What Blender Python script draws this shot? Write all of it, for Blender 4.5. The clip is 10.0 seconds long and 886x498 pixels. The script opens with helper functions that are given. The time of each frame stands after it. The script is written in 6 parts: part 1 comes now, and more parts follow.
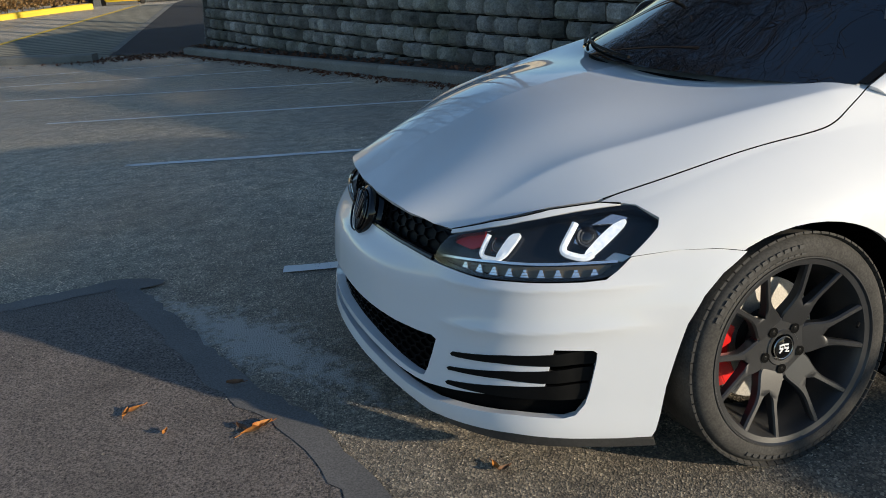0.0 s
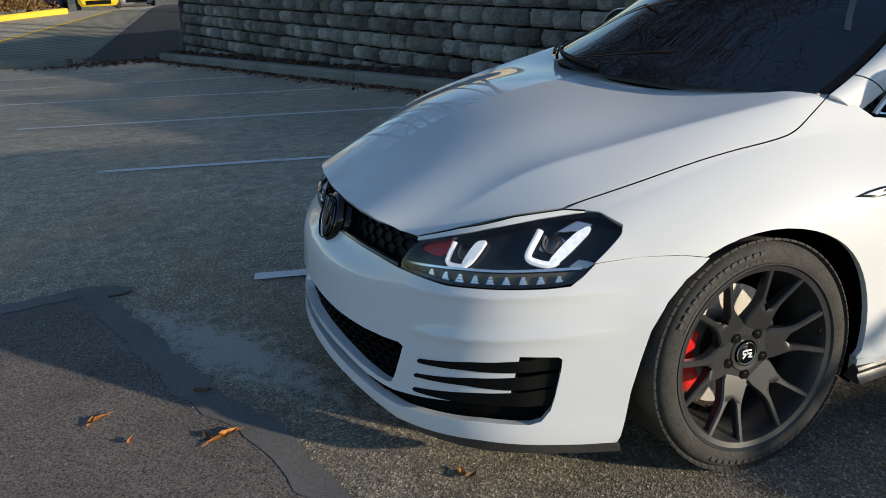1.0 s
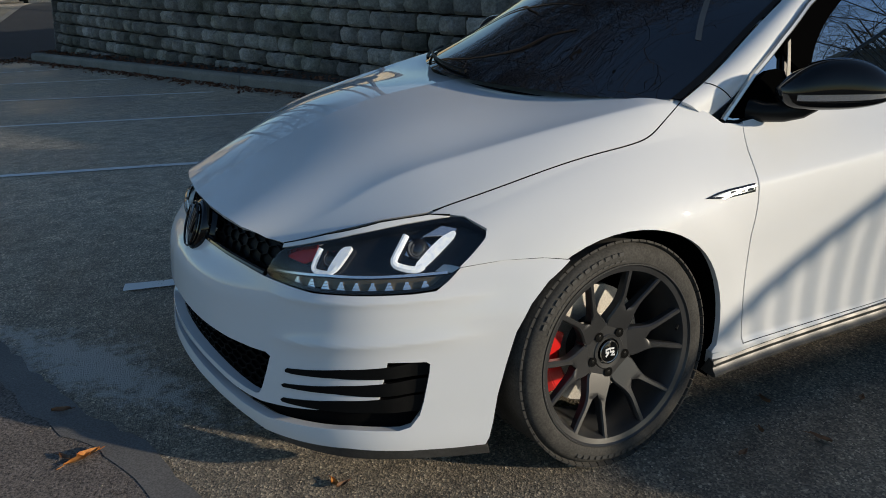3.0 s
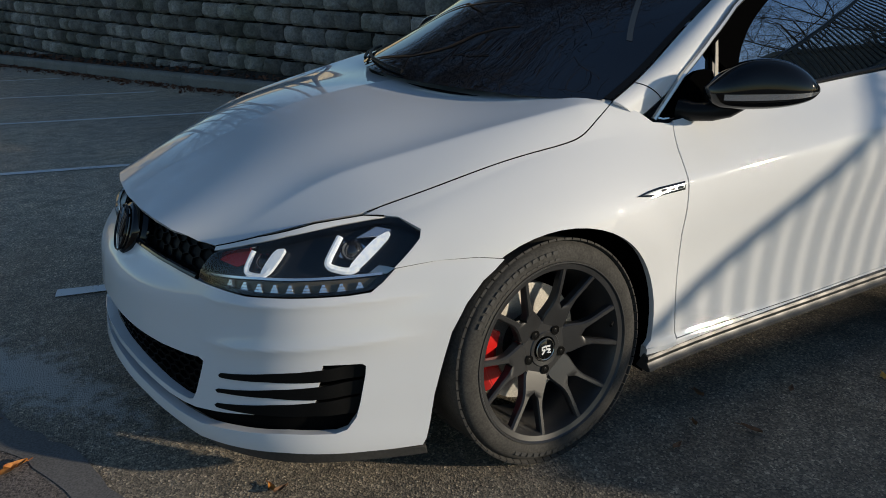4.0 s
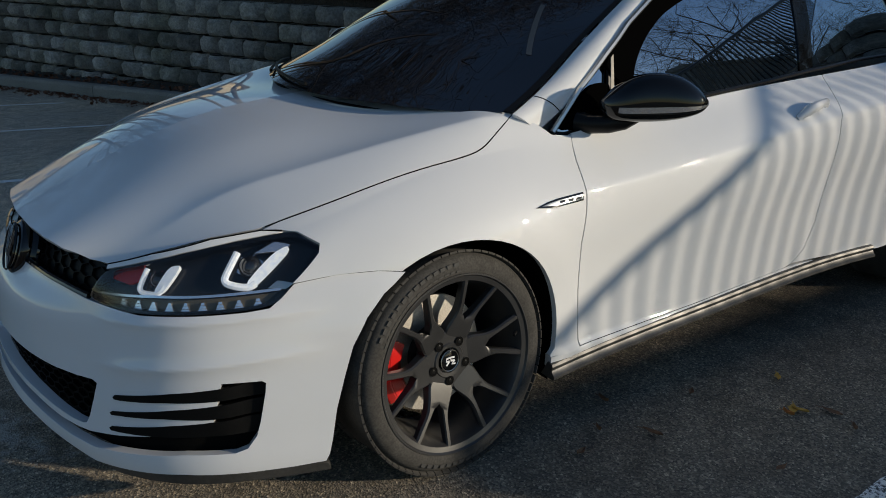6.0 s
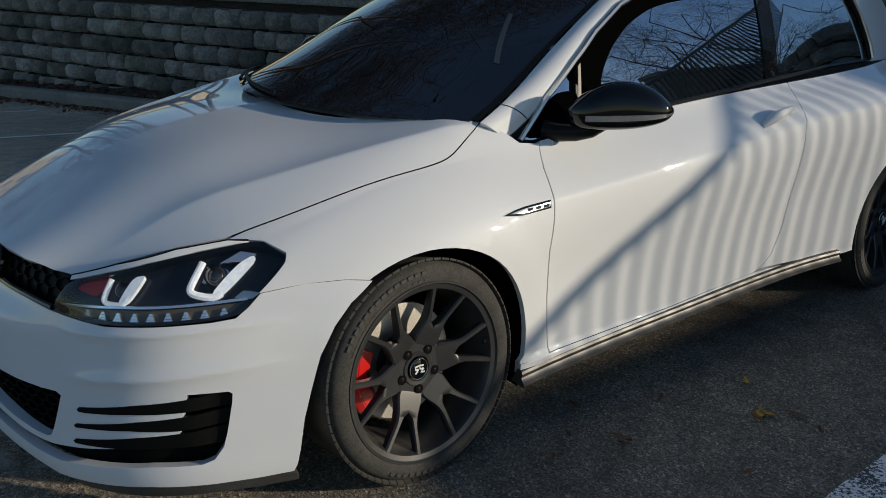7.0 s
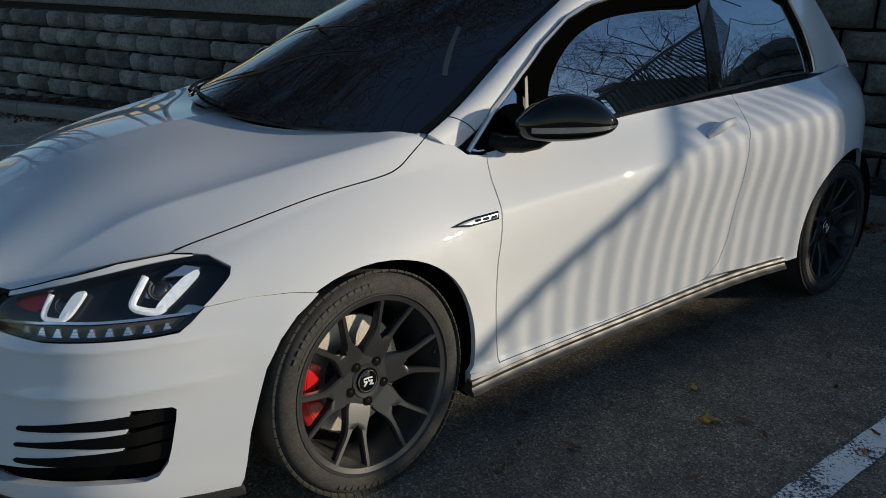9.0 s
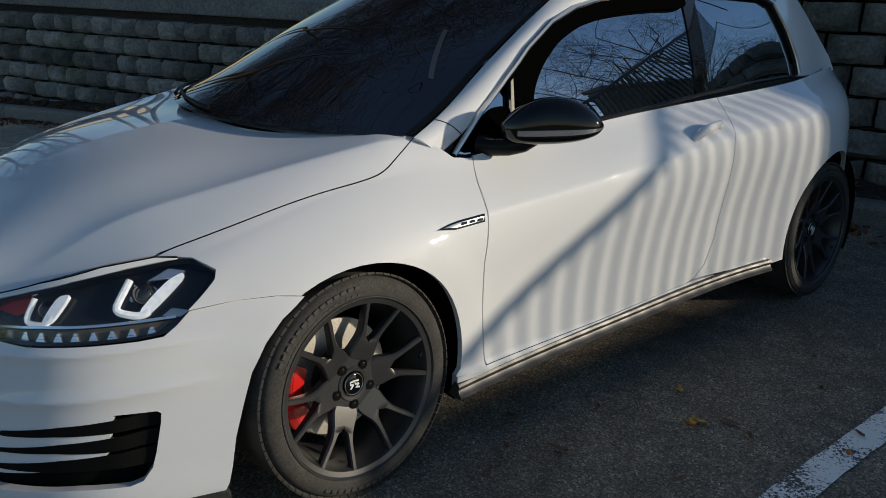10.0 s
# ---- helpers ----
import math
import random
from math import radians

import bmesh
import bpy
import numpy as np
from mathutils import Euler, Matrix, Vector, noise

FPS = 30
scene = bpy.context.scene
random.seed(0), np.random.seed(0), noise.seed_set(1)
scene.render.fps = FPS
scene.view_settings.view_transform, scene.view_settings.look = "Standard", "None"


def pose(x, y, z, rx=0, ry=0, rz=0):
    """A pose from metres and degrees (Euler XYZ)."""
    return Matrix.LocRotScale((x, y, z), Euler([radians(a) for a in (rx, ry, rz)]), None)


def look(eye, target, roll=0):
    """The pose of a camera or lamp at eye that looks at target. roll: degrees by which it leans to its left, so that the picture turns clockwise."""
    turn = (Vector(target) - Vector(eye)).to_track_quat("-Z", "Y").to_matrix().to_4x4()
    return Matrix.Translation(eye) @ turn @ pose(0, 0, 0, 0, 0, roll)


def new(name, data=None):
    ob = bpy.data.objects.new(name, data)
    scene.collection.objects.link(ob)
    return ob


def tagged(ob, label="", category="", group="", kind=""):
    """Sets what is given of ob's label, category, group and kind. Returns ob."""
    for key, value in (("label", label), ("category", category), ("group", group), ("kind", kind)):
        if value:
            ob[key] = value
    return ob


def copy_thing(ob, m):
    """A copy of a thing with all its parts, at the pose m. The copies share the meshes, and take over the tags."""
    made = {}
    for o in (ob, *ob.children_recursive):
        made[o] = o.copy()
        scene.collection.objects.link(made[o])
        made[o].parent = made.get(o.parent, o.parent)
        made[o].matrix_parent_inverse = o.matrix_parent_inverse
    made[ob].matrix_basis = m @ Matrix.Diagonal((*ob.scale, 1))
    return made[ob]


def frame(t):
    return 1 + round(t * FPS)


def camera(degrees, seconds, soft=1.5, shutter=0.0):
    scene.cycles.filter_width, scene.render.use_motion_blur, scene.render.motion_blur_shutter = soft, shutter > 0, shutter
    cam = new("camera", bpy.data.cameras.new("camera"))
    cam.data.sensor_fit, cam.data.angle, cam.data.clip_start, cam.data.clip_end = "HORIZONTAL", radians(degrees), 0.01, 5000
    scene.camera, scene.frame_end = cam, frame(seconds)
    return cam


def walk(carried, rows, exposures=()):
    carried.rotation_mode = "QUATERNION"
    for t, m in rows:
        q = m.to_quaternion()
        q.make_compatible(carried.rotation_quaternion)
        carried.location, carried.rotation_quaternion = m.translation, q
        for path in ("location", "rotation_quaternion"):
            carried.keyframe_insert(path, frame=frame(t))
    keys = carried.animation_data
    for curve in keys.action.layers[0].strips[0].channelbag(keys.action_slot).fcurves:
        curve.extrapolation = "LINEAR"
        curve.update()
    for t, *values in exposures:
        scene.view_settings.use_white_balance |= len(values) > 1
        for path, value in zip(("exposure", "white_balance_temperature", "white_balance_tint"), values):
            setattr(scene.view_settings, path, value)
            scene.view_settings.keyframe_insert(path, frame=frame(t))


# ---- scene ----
cam = camera(57.9, 10.0, 0.9)
PATH = [
    (0, (-0.485, -2.36, 1.329), (0.048, -0.569, 0.617), -2.7),
    (0.5, (-0.473, -2.366, 1.33), (0.077, -0.576, 0.626), -2.6),
    (1, (-0.453, -2.372, 1.33), (0.131, -0.592, 0.631), -2.2),
    (1.5, (-0.435, -2.376, 1.328), (0.208, -0.614, 0.634), -1.8),
    (2, (-0.414, -2.38, 1.328), (0.288, -0.641, 0.634), -1.4),
    (2.5, (-0.394, -2.385, 1.327), (0.368, -0.671, 0.633), -0.9),
    (4, (-0.336, -2.407, 1.329), (0.591, -0.778, 0.632), 0.0),
    (4.5, (-0.319, -2.418, 1.332), (0.657, -0.817, 0.637), 0.3),
    (5, (-0.303, -2.427, 1.334), (0.716, -0.85, 0.645), 0.5),
    (5.5, (-0.288, -2.437, 1.336), (0.764, -0.879, 0.655), 0.7),
    (7, (-0.25, -2.466, 1.345), (0.874, -0.948, 0.688), 1.0),
    (7.5, (-0.24, -2.477, 1.349), (0.904, -0.971, 0.699), 1.1),
    (8, (-0.231, -2.485, 1.351), (0.936, -0.994, 0.707), 1.3),
    (8.5, (-0.225, -2.492, 1.354), (0.959, -1.012, 0.716), 1.4),
    (9, (-0.218, -2.498, 1.354), (0.981, -1.028, 0.721), 1.4),
    (9.5, (-0.214, -2.503, 1.355), (0.996, -1.041, 0.724), 1.4),
    (10, (-0.21, -2.506, 1.355), (1.009, -1.05, 0.729), 1.5),
]
walk(cam, [(t, look(eye, target, roll)) for t, eye, target, roll in PATH],
     [(0, 0.20), (1, 0.15), (2.5, -0.12), (4, -0.34), (5.5, -0.44), (7, -0.47), (10, -0.46)])

# ---- light: low late-autumn sun from behind the camera's right, clear sky ----
SUN_AZ, SUN_EL = radians(-44.7), radians(13.5)  # direction towards the sun, from +x
SUN_DIR = Vector((math.cos(SUN_AZ) * math.cos(SUN_EL), math.sin(SUN_AZ) * math.cos(SUN_EL), math.sin(SUN_EL)))
world = bpy.data.worlds.new("sky")
scene.world = world
world.use_nodes = True
sky = world.node_tree.nodes.new("ShaderNodeTexSky")
sky.sky_type, sky.sun_disc = "NISHITA", False
sky.sun_elevation, sky.sun_rotation = SUN_EL, math.pi / 2 - SUN_AZ
sky.air_density, sky.dust_density, sky.ozone_density = 1.0, 0.12, 2.9
background = world.node_tree.nodes["Background"]
world.node_tree.links.new(sky.outputs[0], background.inputs[0])
background.inputs[1].default_value = 0.15
sun = new("sun", bpy.data.lights.new("sun", "SUN"))
sun.data.energy, sun.data.angle, sun.data.color = 5.0, radians(0.95), (1.0, 0.875, 0.68)
sun.matrix_world = look(SUN_DIR * 50, (0, 0, 0))
scene.view_settings.exposure = 0.0


# ---- materials ----
def material(name, color, rough=0.5, metal=0.0, coat=0.0, spec=0.5):
    m = bpy.data.materials.new(name)
    m.use_nodes = True
    b = m.node_tree.nodes["Principled BSDF"]
    b.inputs["Base Color"].default_value = (*color, 1)
    b.inputs["Roughness"].default_value = rough
    b.inputs["Metallic"].default_value = metal
    b.inputs["Coat Weight"].default_value = coat
    b.inputs["Coat Roughness"].default_value = 0.02
    b.inputs["Specular IOR Level"].default_value = spec
    return m


def node(m, kind, **inputs):
    n = m.node_tree.nodes.new(kind)
    for k, v in inputs.items():
        n.inputs[k.replace("_", " ")].default_value = v
    return n


def link(m, a, b):
    m.node_tree.links.new(a, b)


def noise_tex(m, scale, detail=4.0, rough=0.55, coords=None):
    n = node(m, "ShaderNodeTexNoise", Scale=scale, Detail=detail, Roughness=rough)
    if coords is None:
        coords = node(m, "ShaderNodeNewGeometry").outputs["Position"]
    link(m, coords, n.inputs["Vector"])
    return n


def ramp(m, source, stops):
    r = m.node_tree.nodes.new("ShaderNodeValToRGB")
    e = r.color_ramp.elements
    while len(e) < len(stops):
        e.new(0.5)
    for el, (p, c) in zip(e, stops):
        el.position, el.color = p, (*c, 1) if len(c) == 3 else c
    link(m, source, r.inputs[0])
    return r


def grey(v):
    return (v, v, v)


def mix(m, a, b, fac, mode="MIX"):
    x = m.node_tree.nodes.new("ShaderNodeMix")
    x.data_type, x.blend_type = "RGBA", mode
    for s, v in ((x.inputs[6], a), (x.inputs[7], b), (x.inputs[0], fac)):
        if hasattr(v, "type"):
            link(m, v, s)
        else:
            s.default_value = (*v, 1) if isinstance(v, tuple) else v
    return x.outputs[2]


def bump(m, height, strength, distance=0.01):
    b = node(m, "ShaderNodeBump", Strength=strength, Distance=distance)
    link(m, height, b.inputs["Height"])
    link(m, b.outputs[0], m.node_tree.nodes["Principled BSDF"].inputs["Normal"])
    return b


def bsdf(m):
    return m.node_tree.nodes["Principled BSDF"]


def speckled(name, dark, light, scale=60, rough=0.8, bumpiness=0.3, distance=0.004, big=2.0, **kw):
    """A rough surface with grain and larger stains."""
    m = material(name, light, rough, **kw)
    fine, wide = noise_tex(m, scale, 6), noise_tex(m, big, 4)
    c1 = ramp(m, fine.outputs[0], [(0.3, dark), (0.7, light)])
    c2 = ramp(m, wide.outputs[0], [(0.3, grey(0.72)), (0.7, grey(1.1))])
    link(m, mix(m, c1.outputs[0], c2.outputs[0], 1.0, "MULTIPLY"), bsdf(m).inputs["Base Color"])
    bump(m, fine.outputs[0], bumpiness, distance)
    return m


def value(m, op, a, b=0.0, c=0.0):
    n = m.node_tree.nodes.new("ShaderNodeMath")
    n.operation = op
    for k, v in enumerate((a, b, c)):
        if hasattr(v, "type"):
            link(m, v, n.inputs[k])
        else:
            n.inputs[k].default_value = v
    return n.outputs[0]


def asphalt():
    m = material("asphalt", grey(0.06), 0.85)
    pos = node(m, "ShaderNodeNewGeometry").outputs["Position"]
    v = node(m, "ShaderNodeTexVoronoi", Scale=165.0)
    link(m, pos, v.inputs["Vector"])
    fine, mid, wide = noise_tex(m, 260, 3, 0.6, pos), noise_tex(m, 9, 5, 0.6, pos), noise_tex(m, 0.7, 4, 0.55, pos)
    stone = ramp(m, v.outputs["Color"], [(0.0, (0.052, 0.045, 0.037)), (0.50, (0.172, 0.147, 0.114)), (0.80, (0.32, 0.27, 0.20)), (1.0, (0.70, 0.60, 0.45))])
    tone = ramp(m, mid.outputs[0], [(0.25, grey(0.55)), (0.75, grey(1.30))])
    stain = ramp(m, wide.outputs[0], [(0.3, (0.62, 0.62, 0.64)), (0.55, grey(1.0)), (0.8, (1.2, 1.14, 1.05))])
    sep = node(m, "ShaderNodeSeparateXYZ")
    link(m, pos, sep.inputs[0])
    px, py = sep.outputs[0], sep.outputs[1]
    # the lane behind the car has its sunlit brightness put into the colour
    lane_light = node(m, "ShaderNodeMapRange")
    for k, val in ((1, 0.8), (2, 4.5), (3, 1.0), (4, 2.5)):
        lane_light.inputs[k].default_value = val
    link(m, value(m, "MULTIPLY_ADD", wide.outputs[0], 3.0, py), lane_light.inputs[0])
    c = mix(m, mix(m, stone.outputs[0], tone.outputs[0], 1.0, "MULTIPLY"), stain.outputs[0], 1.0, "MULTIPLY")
    c = mix(m, c, lane_light.outputs[0], 1.0, "MULTIPLY")
    # a pale streak of worn stones runs from (-0.68, 0.80) to (-0.10, -0.12), broken up by noise
    across = value(m, "ABSOLUTE", value(m, "ADD", value(m, "MULTIPLY", value(m, "ADD", px, 0.40), 0.846), value(m, "MULTIPLY", value(m, "ADD", py, -0.35), 0.533)))
    along = value(m, "ABSOLUTE", value(m, "SUBTRACT", value(m, "MULTIPLY", value(m, "ADD", px, 0.40), 0.533), value(m, "MULTIPLY", value(m, "ADD", py, -0.35), 0.846)))
    rag = noise_tex(m, 14, 6, 0.7, pos)
    worn = value(m, "ADD", value(m, "MULTIPLY", across, 2.2), value(m, "MULTIPLY", along, 0.55))
    worn = value(m, "ADD", value(m, "SUBTRACT", 0.62, worn), value(m, "MULTIPLY_ADD", rag.outputs[0], 1.7, -0.95))
    k = ramp(m, worn, [(0.08, grey(0)), (0.36, grey(0.9))])
    c = mix(m, c, mix(m, (0.56, 0.535, 0.50), (0.34, 0.325, 0.30), fine.outputs[0]), k.outputs[0])
    link(m, c, bsdf(m).inputs["Base Color"])
    r = ramp(m, wide.outputs[0], [(0.35, grey(0.36)), (0.60, grey(0.72))])
    link(m, r.outputs[0], bsdf(m).inputs["Roughness"])
    h = mix(m, v.outputs["Distance"], fine.outputs[0], 0.5)
    bump(m, h, 1.0, 0.009)
    return m


def worn_paint(name, color, wear=0.5, bare=(0.06, 0.058, 0.055)):
    """Road paint that has flaked off down to dark asphalt."""
    m = material(name, color, 0.7)
    pos = node(m, "ShaderNodeNewGeometry").outputs["Position"]
    a, b = noise_tex(m, 90, 5, 0.7, pos), noise_tex(m, 5, 4, 0.6, pos)
    s = node(m, "ShaderNodeMath")
    s.operation = "MULTIPLY_ADD"
    link(m, b.outputs[0], s.inputs[0])
    s.inputs[1].default_value = 0.7
    link(m, a.outputs[0], s.inputs[2])
    k = ramp(m, s.outputs[0], [(wear + 0.18, grey(0)), (wear + 0.26, grey(1))])
    link(m, mix(m, bare, color, k.outputs[0]), bsdf(m).inputs["Base Color"])
    bump(m, a.outputs[0], 0.4, 0.003)
    return m


def split_stone(name, dark, light):
    m = material(name, light, 0.92)
    info = m.node_tree.nodes.new("ShaderNodeObjectInfo")
    isl = node(m, "ShaderNodeNewGeometry")
    pos = isl.outputs["Position"]
    a, b, c = noise_tex(m, 38, 6, 0.65, pos), noise_tex(m, 6, 5, 0.6, pos), noise_tex(m, 1.1, 4, 0.5, pos)
    base = ramp(m, a.outputs[0], [(0.25, dark), (0.75, light)])
    tone = ramp(m, info.outputs["Random"], [(0.0, grey(0.55)), (1.0, grey(1.4))])
    tone2 = ramp(m, isl.outputs["Random Per Island"], [(0.0, grey(0.8)), (1.0, grey(1.15))])
    stain = ramp(m, b.outputs[0], [(0.3, (0.5, 0.5, 0.48)), (0.6, grey(1.0)), (0.85, (1.25, 1.22, 1.15))])
    moss = ramp(m, c.outputs[0], [(0.35, (0.55, 0.58, 0.50)), (0.6, grey(1.0))])
    k = base.outputs[0]
    for f in (tone, tone2, stain, moss):
        k = mix(m, k, f.outputs[0], 1.0, "MULTIPLY")
    link(m, k, bsdf(m).inputs["Base Color"])
    bump(m, mix(m, a.outputs[0], b.outputs[0], 0.5), 0.9, 0.02)
    return m


def car_paint():
    m = material("white_car_paint", (0.70, 0.71, 0.73), 0.55, 0.0, 1.0, 0.15)
    n = noise_tex(m, 3.0, 3)
    r = ramp(m, n.outputs[0], [(0.3, (0.71, 0.72, 0.735)), (0.7, (0.735, 0.74, 0.75))])
    link(m, r.outputs[0], bsdf(m).inputs["Base Color"])
    d = noise_tex(m, 260, 3)
    q = ramp(m, d.outputs[0], [(0.35, grey(0.0)), (0.75, grey(0.03))])
    link(m, q.outputs[0], bsdf(m).inputs["Coat Roughness"])
    return m


def clear(name, tint, rough=0.0, ior=1.45):
    """Thin clear cover: lets light through, reflects by Fresnel."""
    m = bpy.data.materials.new(name)
    m.use_nodes = True
    nt = m.node_tree
    nt.nodes.clear()
    out, t, g, mx, fr = (nt.nodes.new(k) for k in ("ShaderNodeOutputMaterial", "ShaderNodeBsdfTransparent", "ShaderNodeBsdfGlossy", "ShaderNodeMixShader", "ShaderNodeFresnel"))
    t.inputs[0].default_value = (*tint, 1)
    g.inputs["Roughness"].default_value = rough
    fr.inputs[0].default_value = ior
    nt.links.new(fr.outputs[0], mx.inputs[0])
    nt.links.new(t.outputs[0], mx.inputs[1])
    nt.links.new(g.outputs[0], mx.inputs[2])
    nt.links.new(mx.outputs[0], out.inputs[0])
    return m


ASPHALT = asphalt()
PATCH = speckled("asphalt_patch", (0.020, 0.017, 0.015), (0.30, 0.25, 0.218), 150, 0.85, 1.0, 0.005, 3.0)
CRACK = speckled("crack_sealant", (0.105, 0.098, 0.092), (0.215, 0.20, 0.185), 160, 0.75, 0.4, 0.002)
LINE_PAINT = worn_paint("line_paint", (0.84, 0.83, 0.80), 0.47)
FLAKED_PAINT = worn_paint("flaked_line_paint", (0.86, 0.84, 0.80), 0.59)
YELLOW_PAINT = worn_paint("yellow_kerb_paint", (0.75, 0.50, 0.03), 0.30)
STONE = split_stone("split_face_concrete", (0.15, 0.138, 0.125), (0.46, 0.43, 0.39))
CONCRETE = speckled("kerb_concrete", (0.14, 0.135, 0.12), (0.30, 0.285, 0.25), 70, 0.9, 0.5, 0.004, 1.6)
CONCRETE_OLD = speckled("ledge_concrete", (0.13, 0.13, 0.12), (0.27, 0.27, 0.25), 30, 0.9, 0.5, 0.006, 2.5)
SOIL = speckled("soil", (0.018, 0.014, 0.010), (0.06, 0.045, 0.03), 50, 0.95, 1.0, 0.03, 3.0)
PAINT = car_paint()
BLACK_GLOSS = material("gloss_black", grey(0.004), 0.05, 0.0, 0.25, 0.35)
BLACK_PLASTIC = speckled("black_plastic", grey(0.003), grey(0.006), 400, 0.5, 0.15, 0.0006, spec=0.10)
BLACK_TRIM = material("satin_black_trim", grey(0.010), 0.32, 0.0, 0.0, 0.15)
# near-black that puts the shade of gaps and hollows into the colour
VOID = material("deep_shade_black", grey(0.003), 0.9, spec=0.1)
GREY_PLASTIC = speckled("grey_skirt_plastic", (0.040, 0.039, 0.037), (0.065, 0.063, 0.060), 120, 0.38, 0.1, 0.0006, 6.0, spec=0.45)
RUBBER = speckled("tyre_rubber", (0.038, 0.0365, 0.034), (0.074, 0.070, 0.064), 160, 0.85, 0.3, 0.001, 14.0, spec=0.25)
RUBBER_MARK = material("tyre_lettering_rubber", grey(0.028), 0.6)
WHEEL_PAINT = speckled("satin_gunmetal_wheel_paint", (0.028, 0.028, 0.029), (0.035, 0.035, 0.036), 300, 0.33, 0.03, 0.0004, 9.0, spec=0.55)
STEEL = speckled("brake_disc_steel", (0.50, 0.47, 0.43), (0.68, 0.64, 0.58), 220, 0.48, 0.1, 0.0005, metal=1.0)
CALIPER_RED = material("caliper_red", (0.62, 0.012, 0.010), 0.3, 0.0, 0.5)
RED_PLASTIC = material("red_reflector", (0.45, 0.02, 0.02), 0.25)
CHROME = material("chrome", (0.75, 0.76, 0.78), 0.10, 1.0)
SATIN_CHROME = material("satin_chrome", (0.62, 0.60, 0.55), 0.28, 1.0)
CAP_PRINT = material("silver_print", (0.78, 0.79, 0.80), 0.35, 0.1)
SILVER = material("silver_reflector", (0.82, 0.84, 0.88), 0.16, 0.9)
HOUSING = material("headlight_housing_black", (0.010, 0.011, 0.013), 0.25)
GLASS_DARK = material("tinted_window_glass", (0.004, 0.005, 0.006), 0.0, 0.0, 0.0, 0.5)
bsdf(GLASS_DARK).inputs["IOR"].default_value = 4.4
bsdf(GLASS_DARK).inputs["Specular Tint"].default_value = (0.72, 0.86, 1.0, 1)
bump(GLASS_DARK, noise_tex(GLASS_DARK, 3.0, 1.0).outputs[0], 0.035, 0.02)
SCREEN_GLASS = material("tinted_windscreen_glass", (0.006, 0.006, 0.007), 0.0)
bsdf(SCREEN_GLASS).inputs["IOR"].default_value = 1.85
bsdf(SCREEN_GLASS).inputs["Specular Tint"].default_value = (0.93, 0.95, 1.0, 1)
bump(SCREEN_GLASS, noise_tex(SCREEN_GLASS, 2.0, 1.0).outputs[0], 0.006, 0.02)
TAG_GREY = material("shaded_paper", (0.075, 0.08, 0.082), 0.2)
SMOKED = material("smoked_visor_plastic", grey(0.002), 0.5, 0.0, 0.0, 0.0)
LENS = clear("clear_lens", (0.96, 0.97, 0.98))
DARK_CHROME = material("dark_chrome", (0.24, 0.25, 0.26), 0.14, 1.0)
POST_PAINT = speckled("satin_post_paint", (0.24, 0.215, 0.175), (0.30, 0.27, 0.22), 90, 0.5, 0.1, 0.0005, 6.0)
SMOKED_LENS = material("smoked_glass_lens", (0.012, 0.013, 0.016), 0.04, 0.0, 1.0)
LIGHT_GUIDE = material("light_guide_glow", (0.80, 0.85, 0.92), 0.16, 0.1, 0.5)
bsdf(LIGHT_GUIDE).inputs["Emission Color"].default_value = (0.80, 0.90, 1.0, 1)
bsdf(LIGHT_GUIDE).inputs["Emission Strength"].default_value = 0.30
link(LIGHT_GUIDE, ramp(LIGHT_GUIDE, noise_tex(LIGHT_GUIDE, 90, 2).outputs[0], [(0.30, (0.62, 0.70, 0.82)), (0.6, (0.88, 0.91, 0.95))]).outputs[0], bsdf(LIGHT_GUIDE).inputs["Base Color"])
AMBER_GREY = material("smoky_lamp_floor", (0.10, 0.085, 0.06), 0.25, 0.3)
LEAF_A = speckled("orange_leaf", (0.34, 0.10, 0.02), (0.62, 0.26, 0.05), 60, 0.6, 0.2, 0.002)
LEAF_B = speckled("brown_leaf", (0.10, 0.045, 0.02), (0.22, 0.11, 0.05), 60, 0.7, 0.2, 0.002)
LEAF_C = speckled("yellow_leaf", (0.45, 0.24, 0.03), (0.72, 0.45, 0.08), 60, 0.6, 0.2, 0.002)
BARK = speckled("bark", (0.03, 0.024, 0.018), (0.10, 0.08, 0.06), 40, 0.9, 0.8, 0.01)
IRON = material("black_painted_iron", grey(0.015), 0.4, 0.2)


def ribbed_paving():
    """Pale tarmac with fine cross ribs and dark drag marks."""
    m = speckled("ribbed_paving", (0.20, 0.18, 0.13), (0.42, 0.38, 0.28), 60, 0.9, 0.5, 0.006, 0.8)
    w = node(m, "ShaderNodeTexWave", Scale=1.15, Distortion=1.2, Detail=2.0)
    w.bands_direction = "Y"
    link(m, node(m, "ShaderNodeNewGeometry").outputs["Position"], w.inputs["Vector"])
    k = ramp(m, w.outputs["Fac"], [(0.2, grey(0.5)), (0.6, grey(1.05))])
    b = bsdf(m)
    old = b.inputs["Base Color"].links[0].from_socket
    link(m, mix(m, old, k.outputs[0], 1.0, "MULTIPLY"), b.inputs["Base Color"])
    return m


RIBBED = ribbed_paving()
WALKWAY = speckled("new_dark_asphalt", (0.012, 0.013, 0.015), (0.026, 0.026, 0.028), 90, 0.85, 0.5, 0.004, 2.0)


